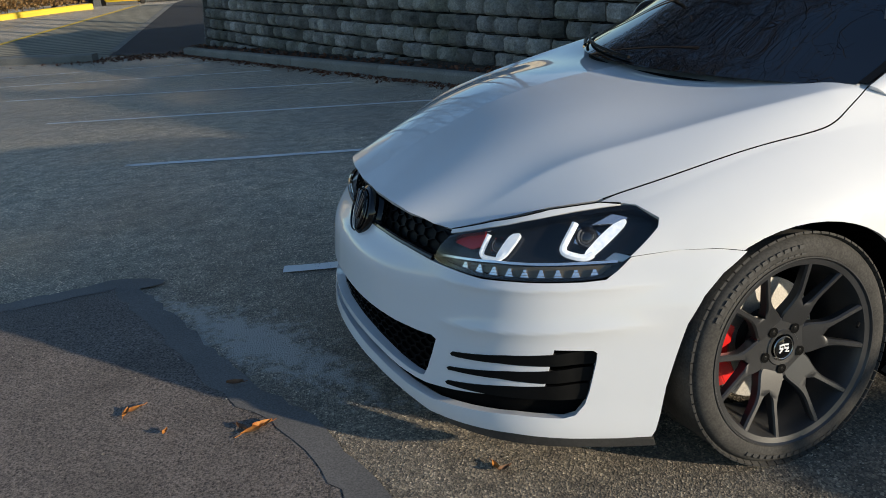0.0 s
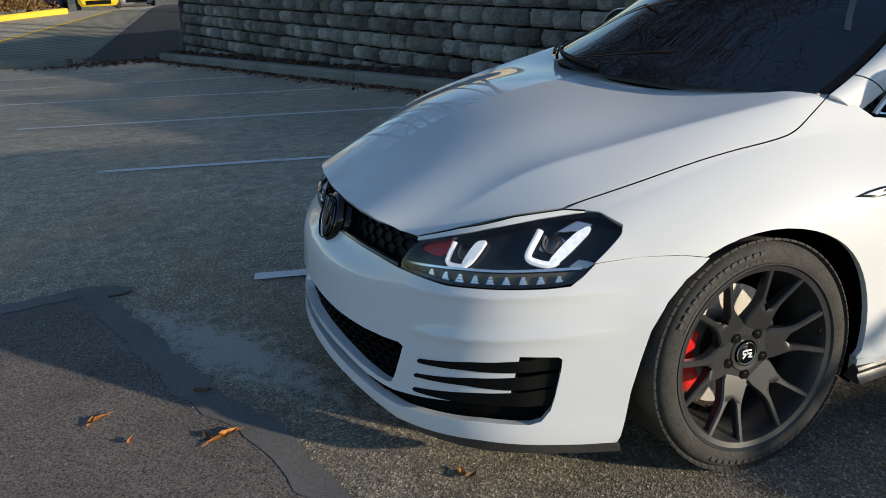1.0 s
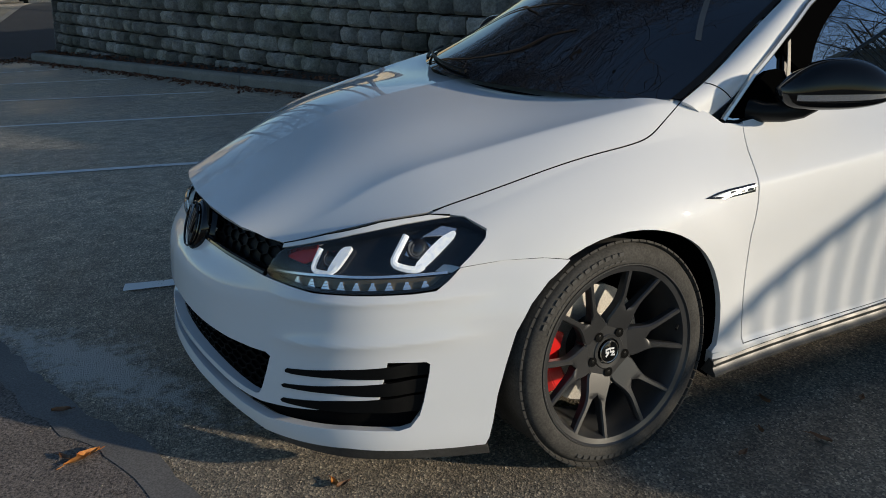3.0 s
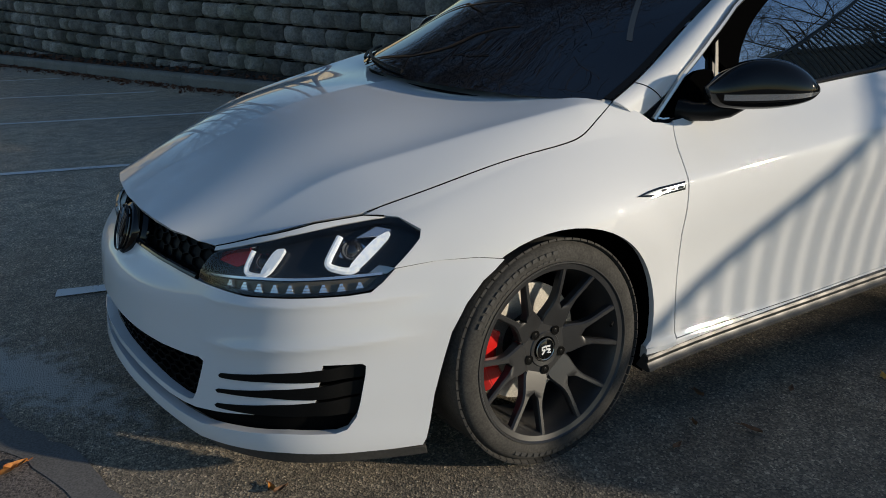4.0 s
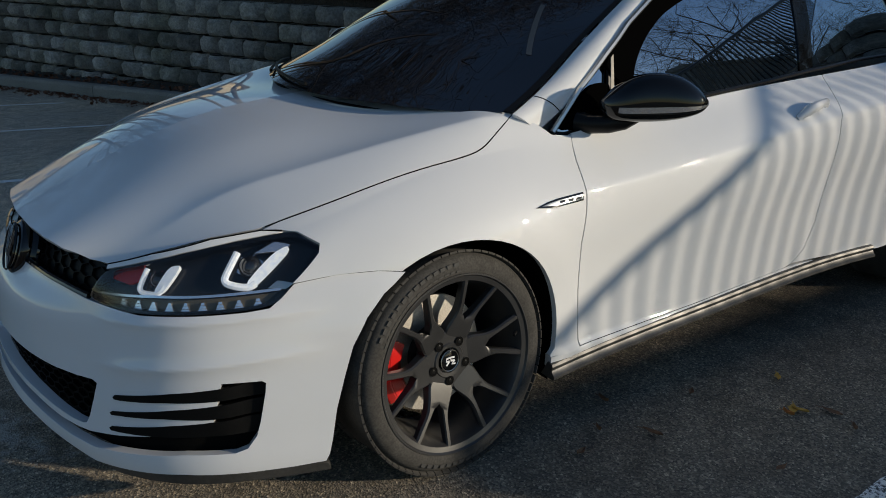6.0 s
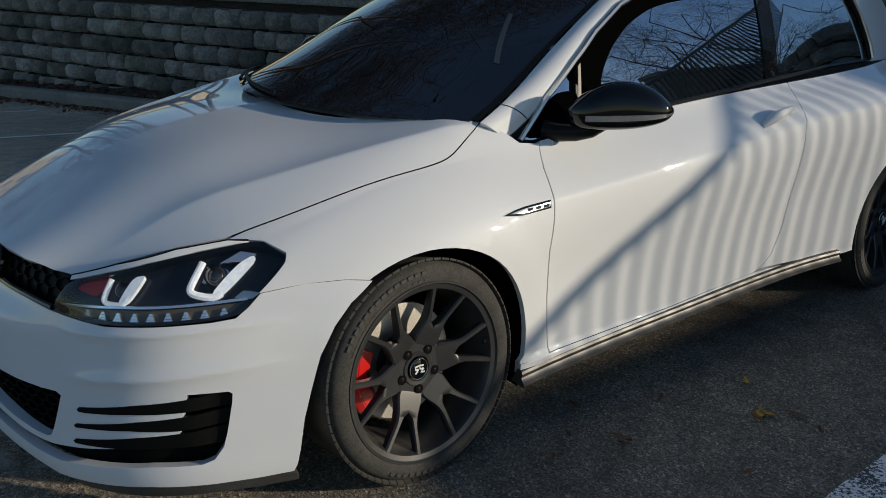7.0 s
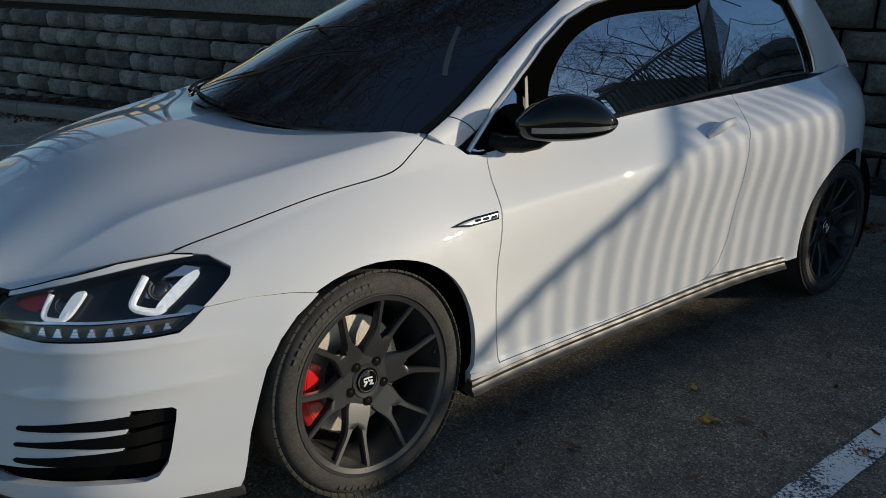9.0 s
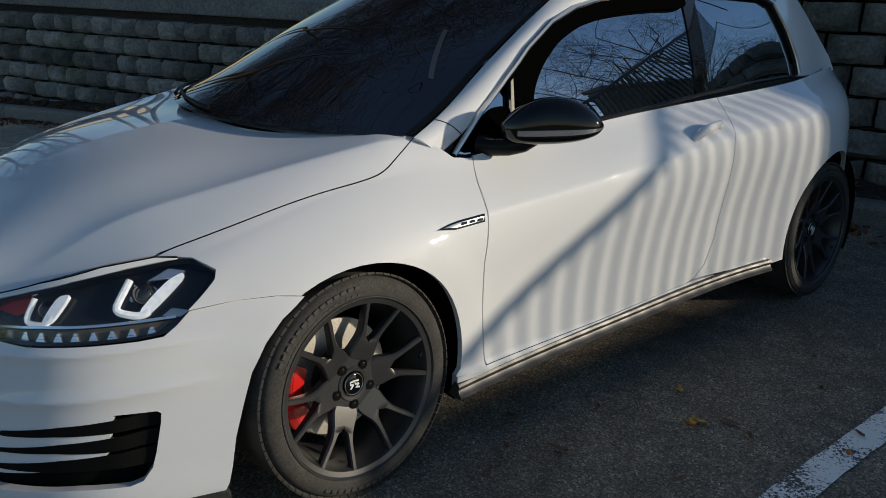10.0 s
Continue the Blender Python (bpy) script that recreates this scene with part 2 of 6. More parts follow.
# ---- smooth curves and surfaces of the car (metres; nose towards -x, left side at -y) ----
def spline(xs, ys):
    """A natural cubic through the given keys, straight beyond its ends."""
    xs, ys = np.array(xs, float), np.array(ys, float)
    n, h = len(xs), np.diff(xs)
    A, r = np.eye(n), np.zeros(n)
    for i in range(1, n - 1):
        A[i, i - 1:i + 2] = h[i - 1], 2 * (h[i - 1] + h[i]), h[i]
        r[i] = 6 * ((ys[i + 1] - ys[i]) / h[i] - (ys[i] - ys[i - 1]) / h[i - 1])
    m = np.linalg.solve(A, r)

    def f(x):
        x = np.asarray(x, float)
        c = np.clip(x, xs[0], xs[-1])
        i = np.clip(np.searchsorted(xs, c) - 1, 0, n - 2)
        a, b, d = xs[i + 1] - c, c - xs[i], h[i]
        y = (m[i] * a ** 3 + m[i + 1] * b ** 3) / (6 * d) + (ys[i] / d - m[i] * d / 6) * a + (ys[i + 1] / d - m[i + 1] * d / 6) * b
        s0 = (ys[1] - ys[0]) / h[0] - h[0] * m[1] / 6
        s1 = (ys[-1] - ys[-2]) / h[-1] + h[-1] * m[-2] / 6
        return y + np.where(x < xs[0], (x - xs[0]) * s0, 0) + np.where(x > xs[-1], (x - xs[-1]) * s1, 0)
    return f


def smooth(a, b, x):
    t = np.clip((np.asarray(x, float) - a) / (b - a), 0, 1)
    return t * t * (3 - 2 * t)


# body section: nine nodes from the sill's underside over the crease and the belt to the bonnet's middle
BX = (0.0, 0.45, 0.87, 1.32, 2.0, 2.8, 3.5, 4.1)
NODE_W = [spline(BX, k) for k in (
    (0.80, 0.84, 0.862, 0.850, 0.855, 0.862, 0.868, 0.60),
    (0.80, 0.85, 0.874, 0.864, 0.868, 0.874, 0.880, 0.62),
    (0.80, 0.85, 0.884, 0.866, 0.872, 0.880, 0.886, 0.63),
    (0.78, 0.82, 0.892, 0.874, 0.884, 0.888, 0.886, 0.63),
    (0.62, 0.775, 0.866, 0.862, 0.874, 0.876, 0.848, 0.58),
    (0.34, 0.678, 0.716, 0.742, 0.735, 0.722, 0.690, 0.50),
    (0.32, 0.550, 0.600, 0.690, 0.68, 0.66, 0.62, 0.55),
    (0.22, 0.280, 0.290, 0.300, 0.30, 0.30, 0.30, 0.30),
    (-0.05, -0.05, -0.05, -0.05, -0.05, -0.05, -0.05, -0.05))]
NODE_Z = [spline(BX, k) for k in (
    (0.15, 0.15, 0.15, 0.150, 0.155, 0.160, 0.17, 0.20),
    (0.20, 0.20, 0.20, 0.195, 0.200, 0.205, 0.21, 0.24),
    (0.30, 0.30, 0.30, 0.300, 0.305, 0.310, 0.31, 0.33),
    (0.45, 0.50, 0.52, 0.520, 0.540, 0.560, 0.57, 0.57),
    (0.52, 0.62, 0.705, 0.730, 0.785, 0.850, 0.88, 0.89),
    (0.57, 0.712, 0.828, 0.872, 0.922, 0.958, 0.99, 1.00),
    (0.60, 0.765, 0.872, 0.950, 0.99, 1.02, 1.04, 1.04),
    (0.650, 0.838, 0.908, 0.955, 1.02, 1.05, 1.06, 1.06),
    (0.665, 0.858, 0.925, 0.965, 1.03, 1.06, 1.07, 1.07))]
KNOTS = np.array((0.0, 0.25, 0.6, 1.3, 2.2, 3.0, 3.5, 4.6, 5.7))


BONNET_CREASE = spline((0.206, 0.337, 0.505, 0.651, 0.795, 0.946, 1.097), (3.40, 3.57, 3.575, 3.515, 3.46, 3.415, 3.41))


def section_weights():
    """The cardinal splines of the nodes, so that a whole array of points is blended at once."""
    return [spline(KNOTS, np.eye(9)[i]) for i in range(9)]


CARDINAL = section_weights()


def body(x, v):
    """The left body side, wing and bonnet: x along the car, v up round the section."""
    x, v = np.broadcast_arrays(np.asarray(x, float), np.asarray(v, float))
    c = [f(v) for f in CARDINAL]
    w = sum(c[i] * NODE_W[i](x) for i in range(9))
    z = sum(c[i] * NODE_Z[i](x) for i in range(9))
    # sharp waist crease on the doors, and the soft crease along the bonnet's sides
    w = w + 0.011 * np.exp(-np.hypot(v - 2.2, 0.02) / 0.20) * smooth(1.12, 1.36, x) * smooth(3.55, 3.1, x)
    c = BONNET_CREASE(x)
    d = np.sqrt((v - c) ** 2 + 0.035 ** 2) - 0.035
    facet = np.where(v > c, np.exp(-d / 0.26), np.clip(1 - d / (c - 2.98), 0, 1))
    z = z + 0.020 * facet * smooth(0.10, 0.50, x) * smooth(1.24, 1.08, x)
    # the sill stands proud of the doors, with a ledge on top
    w = w + 0.013 * smooth(0.475, 0.385, v) * smooth(1.20, 1.30, x) * smooth(3.10, 2.98, x)
    # lip of the wheel arches stands out a little
    for ax in (0.886, 3.435):
        r = np.hypot(x - ax, z - 0.305)
        w = w + 0.004 * smooth(0.50, 0.40, r) * smooth(0.84, 0.70, z) * smooth(0.52, 0.60, np.where(x < 2, x, 1.0))
    return np.stack([x, -w, z], -1)


# nose: plan curve at bumper height, set back with the height; MID is the car's middle plane
MID = 0.05
NU = (0.0, 0.16, 0.30, 0.44, 0.56, 0.68, 0.80, 0.92, 1.06, 1.25, 1.5)
NOSE_X = spline(NU, (-0.100, -0.087, -0.046, 0.022, 0.082, 0.157, 0.250, 0.360, 0.495, 0.685, 0.935))
NOSE_W = spline(NU, (-0.050, 0.120, 0.282, 0.435, 0.550, 0.650, 0.725, 0.780, 0.838, 0.908, 0.945))
NOSE_Z = (0.09, 0.13, 0.17, 0.23, 0.30, 0.40, 0.45, 0.50, 0.54, 0.58, 0.62, 0.68, 0.72)
NOSE_BACK = spline(NOSE_Z, (-0.040, -0.050, -0.052, -0.042, -0.030, -0.010, -0.003, 0.006, 0.018, 0.030, 0.050, 0.092, 0.125))
# nearer the middle the bumper bulges, and the lower lip recedes
NOSE_MIDDLE = spline(NOSE_Z, (0.030, 0.026, 0.022, 0.020, 0.008, -0.006, -0.008, 0.000, 0.022, 0.030, 0.030, 0.030, 0.030))


def nose(u, z):
    u, z = np.broadcast_arrays(np.asarray(u, float), np.asarray(z, float))
    a = np.abs(u)
    e = 0.004
    tx, tw = NOSE_X(a + e) - NOSE_X(a - e), NOSE_W(a + e) - NOSE_W(a - e)
    tx = tx * smooth(0.0, 0.12, a)
    n = np.hypot(tx, tw)
    back = NOSE_BACK(z) + NOSE_MIDDLE(z) * np.exp(-(a / 0.36) ** 4)
    # two character lines below the headlight
    f = smooth(0.46, 0.62, a) * smooth(1.12, 0.9, a)
    back = back - f * (0.013 * np.exp(-np.hypot(z - 0.508 - 0.07 * (a - 0.52), 0.003) / 0.016) + 0.013 * np.exp(-np.hypot(z - 0.400 - 0.10 * (a - 0.58), 0.003) / 0.024))
    y = -(NOSE_W(a) - back * tx / n)
    return np.stack([NOSE_X(a) + back * tw / n, np.where(u < 0, 2 * MID - y, y), z], -1)


def glass_w(x, z):
    """Half width of the side windows."""
    x, z = np.asarray(x, float), np.asarray(z, float)
    b = 0.742 - 0.012 * smooth(1.6, 2.8, x) - 0.05 * smooth(2.6, 3.5, x) - 0.13 * smooth(3.4, 4.1, x) - 0.05 * smooth(1.6, 1.2, x)
    d = z - 0.88
    return b - 0.24 * d - 0.32 * d * d


def side_glass(x, z):
    x, z = np.broadcast_arrays(np.asarray(x, float), np.asarray(z, float))
    return np.stack([x, -glass_w(x, z), z], -1)
import mathutils.geometry as bpy_geometry


# ---- mesh tools ----
CDT = bpy_geometry.delaunay_2d_cdt
def flatten(points):
    return [tuple(p) for p in points]


def mesh_object(name, verts, faces, mat, parent=None, label="", smooth_faces=True, normals=None):
    me = bpy.data.meshes.new(name)
    me.from_pydata(verts, [], faces)
    me.materials.append(mat)
    if smooth_faces:
        me.polygons.foreach_set("use_smooth", [True] * len(me.polygons))
    if normals is not None:
        me.normals_split_custom_set(normals)
    me.update()
    ob = new(name, me)
    if parent is not None:
        ob.parent = parent
    if label:
        ob["label"] = label
    return ob


def part(name, bm, mat, parent=None, label="", smooth_faces=False):
    """Links a bmesh as one mesh object under a thing or a part."""
    me = bpy.data.meshes.new(name)
    bm.to_mesh(me)
    bm.free()
    me.materials.append(mat)
    if smooth_faces:
        me.polygons.foreach_set("use_smooth", [True] * len(me.polygons))
        me.set_sharp_from_angle(angle=radians(35))
    ob = new(name, me)
    if parent is not None:
        ob.parent = parent
    if label:
        ob["label"] = label
    return ob


def thing(name, label, category, group="", m=None, kind=""):
    ob = new(name)
    ob.empty_display_size = 0.2
    if m is not None:
        ob.matrix_world = m
    return tagged(ob, label, category, group, kind)


def dense(points, closed=True, step=0.02, scale=(1, 1)):
    """A polyline with points no further apart than step."""
    out, n = [], len(points)
    for i in range(n if closed else n - 1):
        a, b = np.array(points[i], float), np.array(points[(i + 1) % n], float)
        k = max(1, int(math.ceil(np.hypot(*((b - a) * scale)) / step)))
        out += [tuple(a + (b - a) * j / k) for j in range(k)]
    if not closed:
        out.append(tuple(points[-1]))
    return out


def rounded(points, r=1, closed=True):
    """Corner cutting: softens a polyline r times."""
    p = [np.array(q, float) for q in points]
    for _ in range(r):
        q, n = [], len(p)
        if not closed:
            q.append(p[0])
        for i in range(n if closed else n - 1):
            a, b = p[i], p[(i + 1) % n]
            q += [a * 0.78 + b * 0.22, a * 0.22 + b * 0.78]
        if not closed:
            q.append(p[-1])
        p = q
    return [tuple(q) for q in p]


def inside(poly, x, y):
    poly = np.asarray(poly)
    res = np.zeros(len(x), bool)
    j = len(poly) - 1
    for i in range(len(poly)):
        xi, yi, xj, yj = *poly[i], *poly[j]
        if yi != yj:
            c = ((yi > y) != (yj > y)) & (x < (xj - xi) * (y - yi) / (yj - yi) + xi)
            res ^= c
        j = i
    return res


def normals_of(P, u, v, flip):
    e = 2e-3
    a, b = P(u + e, v) - P(u - e, v), P(u, v + e) - P(u, v - e)
    n = np.cross(a, b)
    return n / np.maximum(np.linalg.norm(n, axis=-1, keepdims=True), 1e-12) * (-1 if flip else 1)


def panel(name, P, outline, mat, parent, holes=(), step=(0.03, 0.03), flange=0.012, flip=False, mirror=False, label="", lift=0.0, inset=0.0015):
    """A sheet of the surface P(u, v) inside an outline, with holes, true normals and turned-in edges."""
    su, sv = step
    loops = [dense([(u / su, v / sv) for u, v in lp], True, 0.8) for lp in (outline, *holes)]
    pts, edges = [], []
    for lp in loops:
        k = len(pts)
        pts += lp
        edges += [(k + i, k + (i + 1) % len(lp)) for i in range(len(lp))]
    o = np.array(loops[0])
    gu, gv = np.meshgrid(np.arange(math.floor(o[:, 0].min()), o[:, 0].max() + 1), np.arange(math.floor(o[:, 1].min()), o[:, 1].max() + 1))
    gu, gv = gu.ravel() + 0.013, gv.ravel() + 0.017
    keep = inside(o, gu, gv)
    for h in loops[1:]:
        keep &= ~inside(h, gu, gv)
    gu, gv = gu[keep], gv[keep]
    border = np.array(pts)
    if len(gu):
        d = np.min((gu[:, None] - border[None, :, 0]) ** 2 + (gv[:, None] - border[None, :, 1]) ** 2, axis=1)
        gu, gv = gu[d > 0.2], gv[d > 0.2]
    allp = [Vector(p) for p in pts] + [Vector((a, b)) for a, b in zip(gu, gv)]
    from_cdt = CDT(allp, edges, [], 0, 1e-5)
    v2, tris = np.array([tuple(p) for p in from_cdt[0]]), [f for f in from_cdt[2] if len(f) == 3]
    tri = np.array(tris)
    c = v2[tri].mean(axis=1)
    ok = inside(o, c[:, 0], c[:, 1])
    for h in loops[1:]:
        ok &= ~inside(h, c[:, 0], c[:, 1])
    tri = tri[ok]
    a, b, d = v2[tri[:, 0]], v2[tri[:, 1]], v2[tri[:, 2]]
    neg = (b[:, 0] - a[:, 0]) * (d[:, 1] - a[:, 1]) - (b[:, 1] - a[:, 1]) * (d[:, 0] - a[:, 0]) < 0
    tri[neg] = tri[neg][:, ::-1]
    if flip:
        tri = tri[:, ::-1]
    u, v = v2[:, 0] * su, v2[:, 1] * sv
    N = normals_of(P, u, v, flip)
    X = P(u, v) + N * lift
    if mirror:
        X, N, tri = X * (1, -1, 1) + (0, 2 * MID, 0), N * (1, -1, 1), tri[:, ::-1]
    verts, faces = [tuple(p) for p in X], [tuple(int(i) for i in f) for f in tri]
    loop_n = [tuple(N[i]) for f in faces for i in f]
    if flange > 0:
        count = {}
        for f in faces:
            for i in range(3):
                a, b = f[i], f[(i + 1) % 3]
                count[(a, b)] = 1
        rim = [(a, b) for (a, b) in count if (b, a) not in count]
        top, low, base = {}, {}, {}
        side = {}
        for a, b in rim:
            t = X[b] - X[a]
            s = np.cross(t, N[a])
            s = s / max(np.linalg.norm(s), 1e-9)
            for i in (a, b):
                side[i] = side.get(i, 0) + s
        for i in side:
            s = side[i] / max(np.linalg.norm(side[i]), 1e-9)
            base[i] = len(verts)
            verts.append(tuple(X[i]))
            top[i] = len(verts)
            verts.append(tuple(X[i] + s * inset * 0.3 - N[i] * inset))
            low[i] = len(verts)
            verts.append(tuple(X[i] + s * inset * 0.3 - N[i] * flange))
        for a, b in rim:
            sa, sb = (side[i] / max(np.linalg.norm(side[i]), 1e-9) for i in (a, b))
            faces.append((base[b], base[a], top[a], top[b]))
            loop_n += [tuple(N[b] + sb), tuple(N[a] + sa), tuple(sa), tuple(sb)]
            faces.append((top[b], top[a], low[a], low[b]))
            loop_n += [tuple(sb), tuple(sa), tuple(sa), tuple(sb)]
    return mesh_object(name, verts, faces, mat, parent, label, True, loop_n)


def tube(path, radius, sides=8, closed=False, taper=None):
    """A bmesh tube along a path; radius per point with taper."""
    bm = bmesh.new()
    add_tube(bm, path, radius, sides, closed, taper)
    return bm


def add_tube(bm, path, radius, sides=8, closed=False, taper=None):
    p = [Vector(q) for q in path]
    n, rings, ref = len(p), [], None
    for i in range(n):
        a = p[(i - 1) % n] if (closed or i > 0) else p[i]
        b = p[(i + 1) % n] if (closed or i < n - 1) else p[i]
        t = (b - a).normalized()
        if ref is None:
            ref = t.orthogonal().normalized()
        ref = (ref - t * ref.dot(t)).normalized()
        s = t.cross(ref)
        r = radius if taper is None else taper[i]
        rings.append([bm.verts.new(p[i] + (ref * math.cos(k * math.tau / sides) + s * math.sin(k * math.tau / sides)) * r) for k in range(sides)])
    for i in range(n if closed else n - 1):
        A, B = rings[i], rings[(i + 1) % n]
        for k in range(sides):
            bm.faces.new((A[k], A[(k + 1) % sides], B[(k + 1) % sides], B[k]))
    if not closed:
        bm.faces.new(rings[0][::-1])
        bm.faces.new(rings[-1])


def ribbon(path, width, height, up=(0, 0, 1)):
    """A bar with a rectangular, slightly bevelled section along a path."""
    bm = bmesh.new()
    up, p = Vector(up), [Vector(q) for q in path]
    rings = []
    w, h = width / 2, height / 2
    c = min(w, h) * 0.3
    for i in range(len(p)):
        t = (p[min(i + 1, len(p) - 1)] - p[max(i - 1, 0)]).normalized()
        s = t.cross(up).normalized()
        n = s.cross(t)
        rings.append([bm.verts.new(p[i] + s * a + n * b) for a, b in ((-w, -h + c), (-w + c, -h), (w - c, -h), (w, -h + c), (w, h - c), (w - c, h), (-w + c, h), (-w, h - c))])
    for A, B in zip(rings, rings[1:]):
        for k in range(8):
            bm.faces.new((A[k], A[(k + 1) % 8], B[(k + 1) % 8], B[k]))
    bm.faces.new(rings[0][::-1])
    bm.faces.new(rings[-1])
    bmesh.ops.recalc_face_normals(bm, faces=bm.faces)
    return bm


def box(bm, x0, x1, y0, y1, z0, z1, bevel=0.0):
    m = Matrix.Translation(((x0 + x1) / 2, (y0 + y1) / 2, (z0 + z1) / 2)) @ Matrix.Diagonal((x1 - x0, y1 - y0, z1 - z0, 1))
    made = bmesh.ops.create_cube(bm, size=1, matrix=m)["verts"]
    if bevel:
        es = {e for v in made for e in v.link_edges}
        bmesh.ops.bevel(bm, geom=list(es), offset=bevel, segments=2, affect="EDGES", profile=0.7)
    return made


def lathe(profile, n=64, axis="y", closed=False):
    """Profile of (radius, along) turned round an axis."""
    bm = bmesh.new()
    rings = []
    for k in range(n):
        a = k * math.tau / n
        c, s = math.cos(a), math.sin(a)
        rings.append([bm.verts.new((r * c, h, r * s) if axis == "y" else (r * c, r * s, h)) for r, h in profile])
    m = len(profile)
    for k in range(n):
        A, B = rings[k], rings[(k + 1) % n]
        for i in range(m if closed else m - 1):
            j = (i + 1) % m
            bm.faces.new((A[i], A[j], B[j], B[i]))
    bmesh.ops.remove_doubles(bm, verts=bm.verts, dist=1e-6)
    bmesh.ops.recalc_face_normals(bm, faces=bm.faces)
    return bm


def grid_sheet(f, us, vs):
    """Vertices and quads of f(u, v) over two arrays."""
    U, V = np.meshgrid(us, vs, indexing="ij")
    X = f(U, V).reshape(-1, 3)
    n = len(vs)
    faces = [(i * n + j, (i + 1) * n + j, (i + 1) * n + j + 1, i * n + j + 1) for i in range(len(us) - 1) for j in range(n - 1)]
    return [tuple(p) for p in X], faces


# ---- the place ----
def ground_z(x, y):
    """The lot is level round the car, falls gently away behind it, and rises again to the street."""
    y = np.asarray(y, float)
    fall = np.where(y < 0.6, 0, np.where(y < 2.0, (y - 0.6) ** 2 / 2.8, y - 1.3))
    low = -0.042 * np.minimum(fall, 15.7)
    rise = 0.05 * np.clip(y - 17.0, 0, 10.0) - 0.04 * np.clip(y - 27.0, 0, 18.0)
    return low + rise + 0 * np.asarray(x, float)


def on_ground(lift):
    return lambda x, y: np.stack(np.broadcast_arrays(x, y, ground_z(x, y) + lift), -1)


def reach(n, far):
    a = np.concatenate([np.arange(-14, 34.01, 0.7), 34 + np.geomspace(1.5, far, n)])
    return np.concatenate([-14 - np.geomspace(1.5, far, n)[::-1], a])


gv, gf = grid_sheet(on_ground(0.0), reach(14, 900), reach(14, 900))
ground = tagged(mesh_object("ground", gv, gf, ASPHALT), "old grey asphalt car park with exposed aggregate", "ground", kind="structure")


def flat_piece(name, outline, mat, label, category, lift=0.004, step=0.3, kind="structure", group="", wobble=0.0, seed=1):
    rnd = random.Random(seed)
    o = dense(outline, True, 0.06 if wobble else 0.6)
    if wobble:
        o = [(x + rnd.uniform(-wobble, wobble), y + rnd.uniform(-wobble, wobble)) for x, y in o]
    ob = panel(name, on_ground(lift), o, mat, None, step=(step, step), flange=0.0)
    return tagged(ob, label, category, group, kind)


def strip_outline(a, b, w):
    a, b = Vector(a), Vector(b)
    s = (b - a).normalized().orthogonal() * w / 2
    return [tuple(a + s), tuple(a - s), tuple(b - s), tuple(b + s)]


# painted stall lines: the end in the lane, the end at the kerb
STALLS = [((-0.223, 1.033), (4.2, 0.20)), ((-1.056, 3.873), (3.0, 2.85)), ((-1.987, 6.662), (2.0, 5.55)), ((-2.825, 9.265), (1.458, 7.835)),
          ((-3.7, 11.52), (0.686, 10.40)), ((-4.0, 13.25), (-0.143, 12.918)), ((1.1, -1.662), (4.9, -1.622))]
for k, (a, b) in enumerate(STALLS):
    flat_piece("stall_line", strip_outline(a, b, 0.10 if k == 6 else 0.08), FLAKED_PAINT if k == 6 else LINE_PAINT, "worn white painted stall line on the asphalt", "road marking", 0.004, 0.25, "structure", "stall lines", 0.004, k)

# a darker repair patch with a sealed joint, and a strip of worn coarse asphalt beside it
flat_piece("asphalt_patch", [(-4.2, 0.55), (-1.39, 1.07), (-0.89, 1.17), (-0.86, 1.02), (-0.50, -0.02), (-0.36, -0.25), (-0.22, -0.72), (-0.16, -2.2), (-4.2, -2.2)], PATCH, "smooth dark asphalt repair patch with a ragged edge", "ground", 0.003, 0.1, wobble=0.008)
flat_piece("patch_joint", [(-1.42, 1.12), (-0.90, 1.22), (-0.72, 1.13), (-0.74, 1.08), (-0.83, 1.06), (-0.43, 0.02), (-0.29, -0.22), (-0.15, -0.72), (-0.09, -2.2), (-0.19, -2.2), (-0.25, -0.72), (-0.39, -0.24), (-0.53, -0.04), (-0.92, 1.02), (-0.93, 1.10), (-1.42, 1.02)], CRACK, "bitumen-sealed joint round the repair patch", "ground", 0.005, 0.05, wobble=0.012)

KERB0, ALONG, BACK = Vector((1.735, 8.6, 0)), Vector((-0.322, 0.947, 0)), Vector((0.947, 0.322, 0))


def kerb_point(s, off, z=0.0):
    p = KERB0 + ALONG * s + BACK * off
    return Vector((p.x, p.y, float(ground_z(p.x, p.y)) + z))


def kerb_stone(s0, s1):
    bm = bmesh.new()
    prof = [(0.0, -0.1), (0.0, 0.11), (0.015, 0.14), (0.04, 0.15), (0.14, 0.15), (0.15, 0.14), (0.15, -0.1)]
    rows = []
    n = max(2, int((s1 - s0) / 0.5))
    for i in range(n + 1):
        s = s0 + (s1 - s0) * i / n
        rows.append([bm.verts.new(kerb_point(s, o, z)) for o, z in prof])
    for A, B in zip(rows, rows[1:]):
        for k in range(len(prof) - 1):
            bm.faces.new((A[k], B[k], B[k + 1], A[k + 1]))
    bm.faces.new(rows[0])
    bm.faces.new(rows[-1][::-1])
    bmesh.ops.recalc_face_normals(bm, faces=bm.faces)
    return bm


kerb = thing("kerb", "weathered grey concrete kerb along the planting bed", "kerb", kind="structure")
for k in range(9):
    part("kerb_stone", kerb_stone(-16 + 2.6 * k + 0.006, -16 + 2.6 * (k + 1) - 0.006 if k < 8 else 7.2), CONCRETE, kerb)

